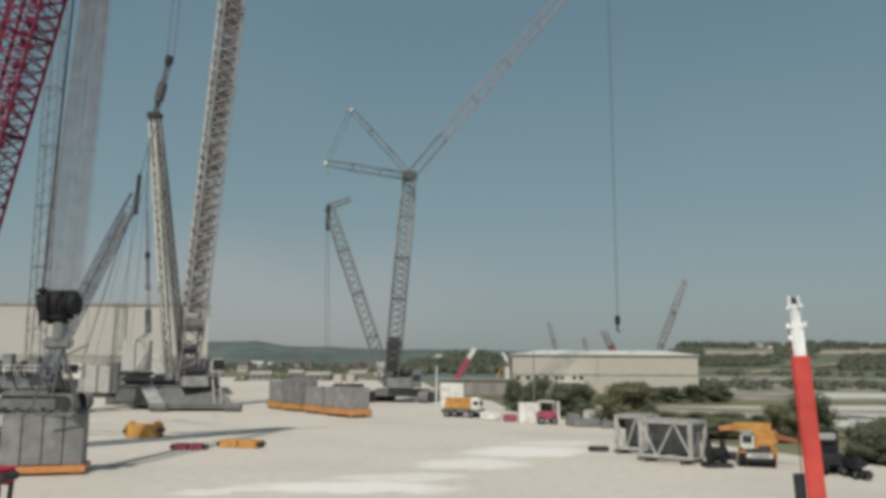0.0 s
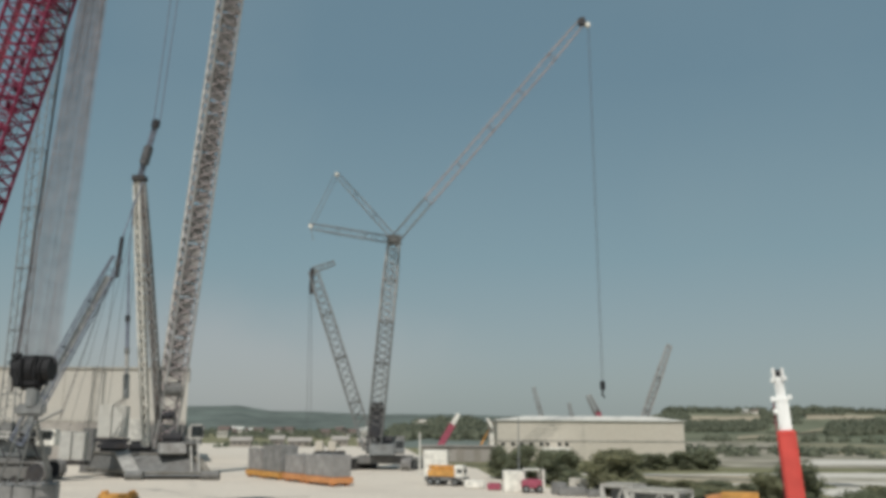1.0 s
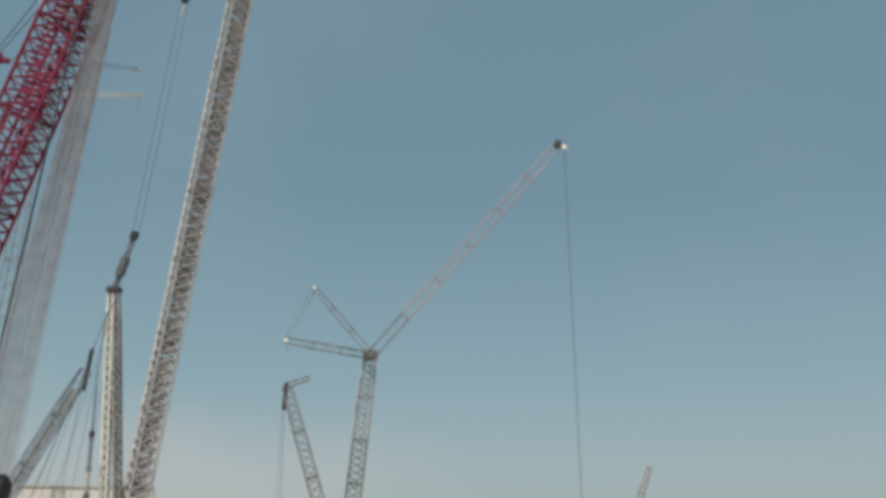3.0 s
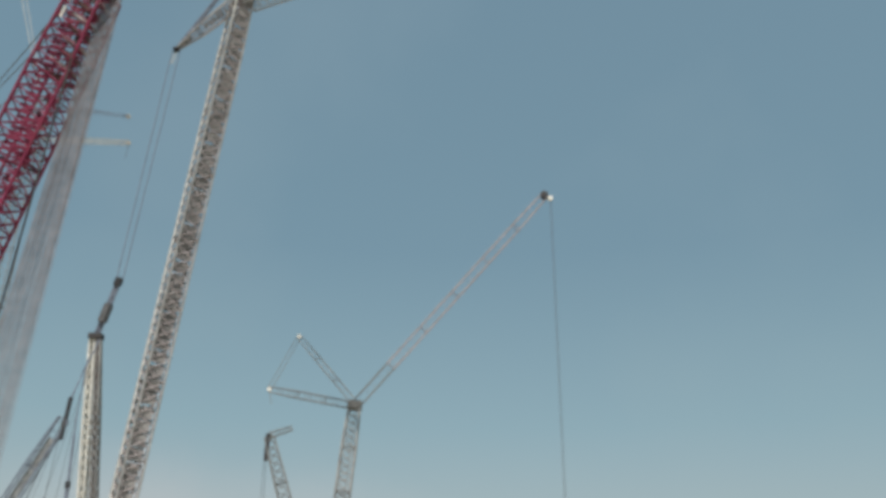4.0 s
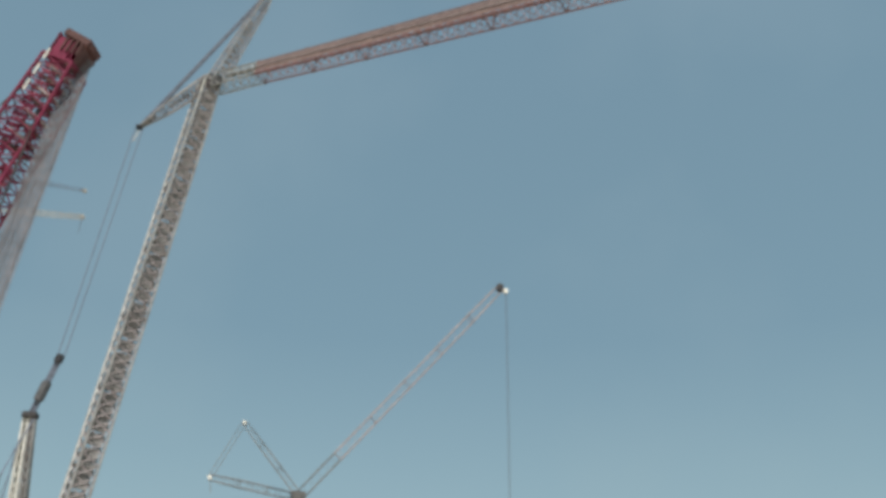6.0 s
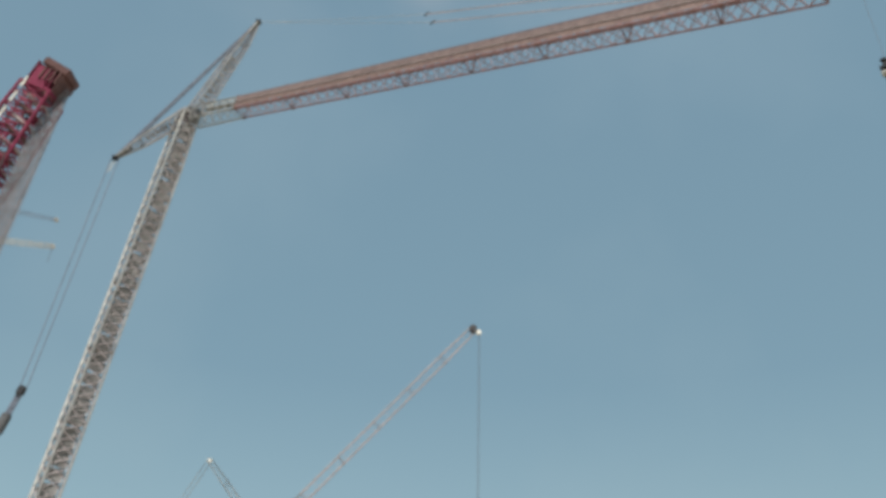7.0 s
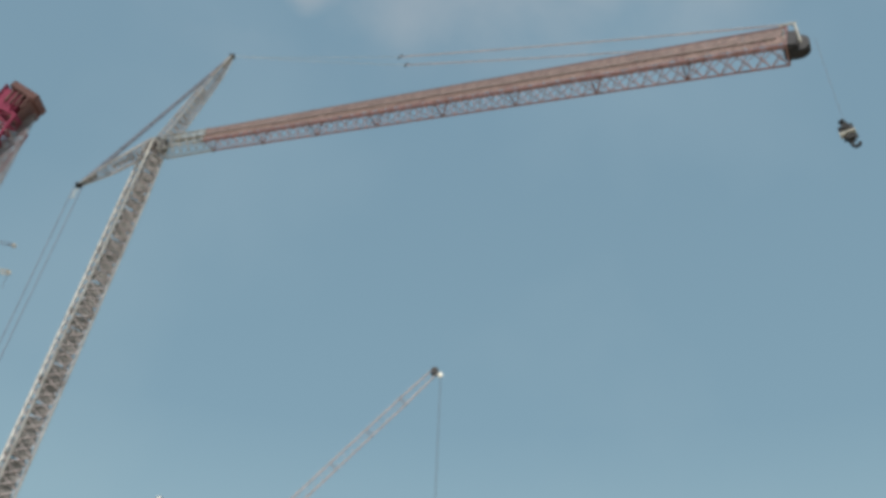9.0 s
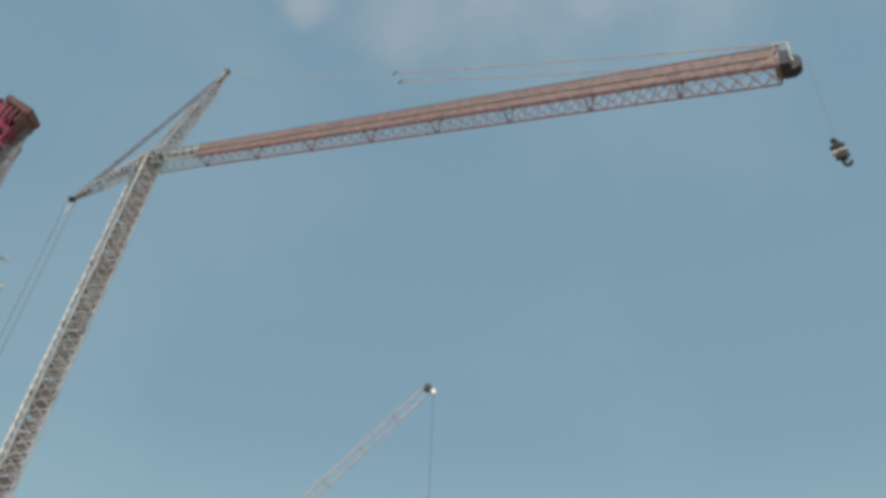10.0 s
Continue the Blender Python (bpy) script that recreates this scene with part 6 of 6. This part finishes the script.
container((1.4, 121, 0.06), (3.4, 2.4, 3.9), (1, -0.1, 0), OFFWHITE, "white steel container standing on the yard")
container((-52.4, 131.4, 0.06), (1.7, 1.5, 6.7), (1, 0.1, 0), GREY, "tall grey steel cabinet beside the hung ballast", "steel_cabinet")
container((10.0, 96.5, 0.06), (2.4, 2.2, 2.3), (1, 0, 0), OFFWHITE, "small white site cabin", "site_cabin")
bm = B()
tube(bm, (-1.0, 128, 0.06), (-1.0, 128, 6.4), 0.16, 8, 0.10)
pole = single("lamp_post", bm, OFFWHITE, "slim pale lamp post beside the container", "lamp post", at=(-1.0, 128, 0.06))
bm = B()
tube(bm, (12.1, 110, 0), (12.1, 110, 8.5), 0.10, 8, 0.06)
single("lamp_post", bm, MIDGREY, "slim grey lamp post by the bushes", "lamp post", at=(12.1, 110, 0))


def forklift():
    ob = thing("forklift", (12.1, 95.3, 0.06), "red forklift truck with a white roof", "forklift")
    T = lambda a, b, c: V(12.1 + a, 95.3 + b, 0.06 + c)
    bm = B()
    box(bm, T(-0.2, 0.3, 0.95), (2.3, 2.2, 1.0), bevel=0.15)
    part("body", bm, PALERED, ob)
    bm = B()
    box(bm, T(-0.2, 0.3, 2.5), (1.9, 1.8, 0.12), bevel=0.04)
    part("roof", bm, OFFWHITE, ob)
    for a in (-1.0, 0.6):
        for b in (-0.5, 1.1):
            bm = B()
            tube(bm, T(a, b, 1.4), T(a, b, 2.5), 0.05, 6)
            part("roof_post", bm, OFFWHITE, ob)
    bm = B()
    box(bm, T(1.1, 0.0, 1.3), (0.25, 1.2, 2.5), bevel=0.05)
    part("lifting_mast", bm, OFFWHITE, ob)
    for a in (-0.9, 0.6):
        for b in (-0.7, 1.3):
            wheel(ob, T(a, b, 0.42), (0, 1, 0), 0.42, 0.3)


forklift()

# loose steel and spoil along the yard's edge
for k, (x, y, w, h, m, label) in enumerate(((14.6, 93, 1.6, 1.3, SLAB, "rough grey block at the edge of the yard"), (15.8, 91.5, 3.0, 0.9, SLAB, "low grey concrete barrier at the edge of the yard"), (18.0, 90, 1.8, 0.8, SLAB, "low grey concrete barrier at the edge of the yard"), (5.8, 101, 2.4, 1.0, OFFWHITE, "pile of pale steel parts on the yard"), (8.0, 99, 1.6, 0.8, PALERED, "pale red steel part on the yard"), (17.2, 95, 2.2, 1.6, ROAD, "pale gravel heap behind the barrier"))):
    bm = B()
    box(bm, (x, y, 0.06 + h / 2), (w, 1.2, h), (1, random.uniform(-0.3, 0.3), 0), (0, 0, 1), 0.14)
    single("steel_part" if m in (OFFWHITE, PALERED) else "concrete_block", bm, m, label, "block")


def beam_frame(at, x, size, material, label):
    """A lifting frame: two long beams, cross pieces and end lugs."""
    ob = thing("lifting_frame", at, label, "frame", "lifting gear on the concrete")
    at, x = Vector(at), Vector(x).normalized()
    y = V(-x.y, x.x, 0)
    L, W, H = size
    for e in (-1, 1):
        bm = B()
        box(bm, at + y * e * W * 0.42 + V(0, 0, H * 0.5), (L, W * 0.16, H), x, (0, 0, 1), 0.04)
        part("beam", bm, material, ob)
    for k in (-0.46, 0, 0.46):
        bm = B()
        box(bm, at + x * k * L + V(0, 0, H * 0.55), (L * 0.09, W, H * 0.8), x, (0, 0, 1), 0.04)
        part("cross_piece", bm, OFFWHITE if material is PALERED else material, ob)
    for k in (-0.5, 0.5):
        bm = B()
        tube(bm, at + x * k * L - y * W * 0.5 + V(0, 0, H * 0.5), at + x * k * L + y * W * 0.5 + V(0, 0, H * 0.5), min(0.2, H * 0.3), 12)
        part("end_pin", bm, DARK, ob)
    if H > 0.9:
        for k in (-0.25, 0.25):
            drum(ob, "roller", at + x * k * 1.6 * L + V(0, 0, H * 1.05), y, H * 0.2, W * 0.5, material)
        bm = B()
        box(bm, at + V(0, 0, H * 0.75), (L * 0.78, W * 0.9, H * 0.5), x, (0, 0, 1), 0.08)
        part("casing", bm, material, ob)


beam_frame((-27.5, 76.8, 0.06), (1, 0.05, 0), (3.0, 1.8, 1.15), YELLOW, "yellow steel lifting frame with rollers on the concrete")
beam_frame((-16.4, 68.0, 0.06), (1, -0.25, 0), (3.4, 1.3, 0.6), YELLOW, "low yellow steel spreader beam on the concrete")
beam_frame((-20.0, 66.0, 0.06), (1, 0.0, 0), (2.6, 0.9, 0.5), PALERED, "low faded red and white spreader beam on the concrete")
beam_frame((-22.2, 38.2, 1.3), (1, 0.0, 0), (4.8, 1.4, 0.85), FRAMERED, "deep red steel frame standing on trestle legs")
bm = B()
for x, y in ((-20.0, 37.7), (-19.95, 38.7), (-24.2, 37.7), (-24.0, 38.7)):
    tube(bm, (x, y, 0.06), (x + 0.1, y, 1.33), 0.12, 8)
single("trestle", bm, DARK, "dark steel trestle legs under the red frame", "trestle")


def small_boom(foot, tip, r, lower, upper, label, split=0.7, name="telescopic_crane"):
    ob = thing(name, (foot[0], foot[1], 0), label, "crane", "far cranes beyond the yard")
    f, t = Vector(foot), Vector(tip)
    for a, b, k, m in ((0, split, 1.0, lower), (split, 1.0, 0.7, upper)):
        bm = B()
        box(bm, f.lerp(t, (a + b) / 2), ((t - f).length * (b - a), r * 2 * k, r * 2 * k), t - f, (0, 1, 0), 0.05)
        part("boom_section", bm, m, ob)
    bm = B()
    box(bm, (foot[0], foot[1], foot[2] / 2 + 0.2), (4, 3, foot[2] + 0.4), bevel=0.1)
    part("carrier", bm, lower, ob)


# this crane's red is paled in the colour for the distance haze
small_boom((2.7, 196, 2.2), (7.5, 196, 10.3), 0.75, PALERED, OFFWHITE, "far red telescopic crane with a white boom tip")
small_boom((12.6, 205, 1.8), (15.4, 205, 7.0), 0.22, YELLOW, YELLOW, "far thin yellow loader boom", 0.5)
small_boom((17.2, 203, 5.6), (14.6, 203, 9.4), 0.45, OFFWHITE, OFFWHITE, "far white boom tip behind the hall")


def far_lattice(foot, tip, w, label):
    ob = thing("lattice_crane", (foot[0], foot[1], 0), label, "crane", "far cranes beyond the yard")
    boom(ob, foot, tip, w, w, 3, WHITE, 6, 0.6, 0.4, chord=w * 0.10, lace=w * 0.05, hint=(0, 1, 0), double=True)
    bm = B()
    box(bm, (foot[0], foot[1], foot[2] / 2), (5, 4, foot[2]), bevel=0.2)
    part("base", bm, GREY, ob)
    return ob


far_lattice((59.8, 240, 2.5), (71.3, 240, 31.2), 1.7, "far grey lattice boom rising behind the hall")
far_lattice((34.6, 236, 2.5), (30.4, 236, 18.5), 1.0, "far thin grey boom rising behind the hall")
far_lattice((42.9, 238, 2.5), (40.8, 238, 14.2), 0.9, "far thin grey boom rising behind the hall")
red_winch = far_lattice((53.0, 238, 2.5), (46.5, 238, 16.4), 1.6, "far grey lattice boom rising behind the hall")
bm = B()
box(bm, (49.2, 237.6, 10.6), (1.5, 1.6, 2.4), (1, 0, 0.5), (0, 0, 1), 0.2)
part("winch_box", bm, PALERED, red_winch, "pale red winch box")
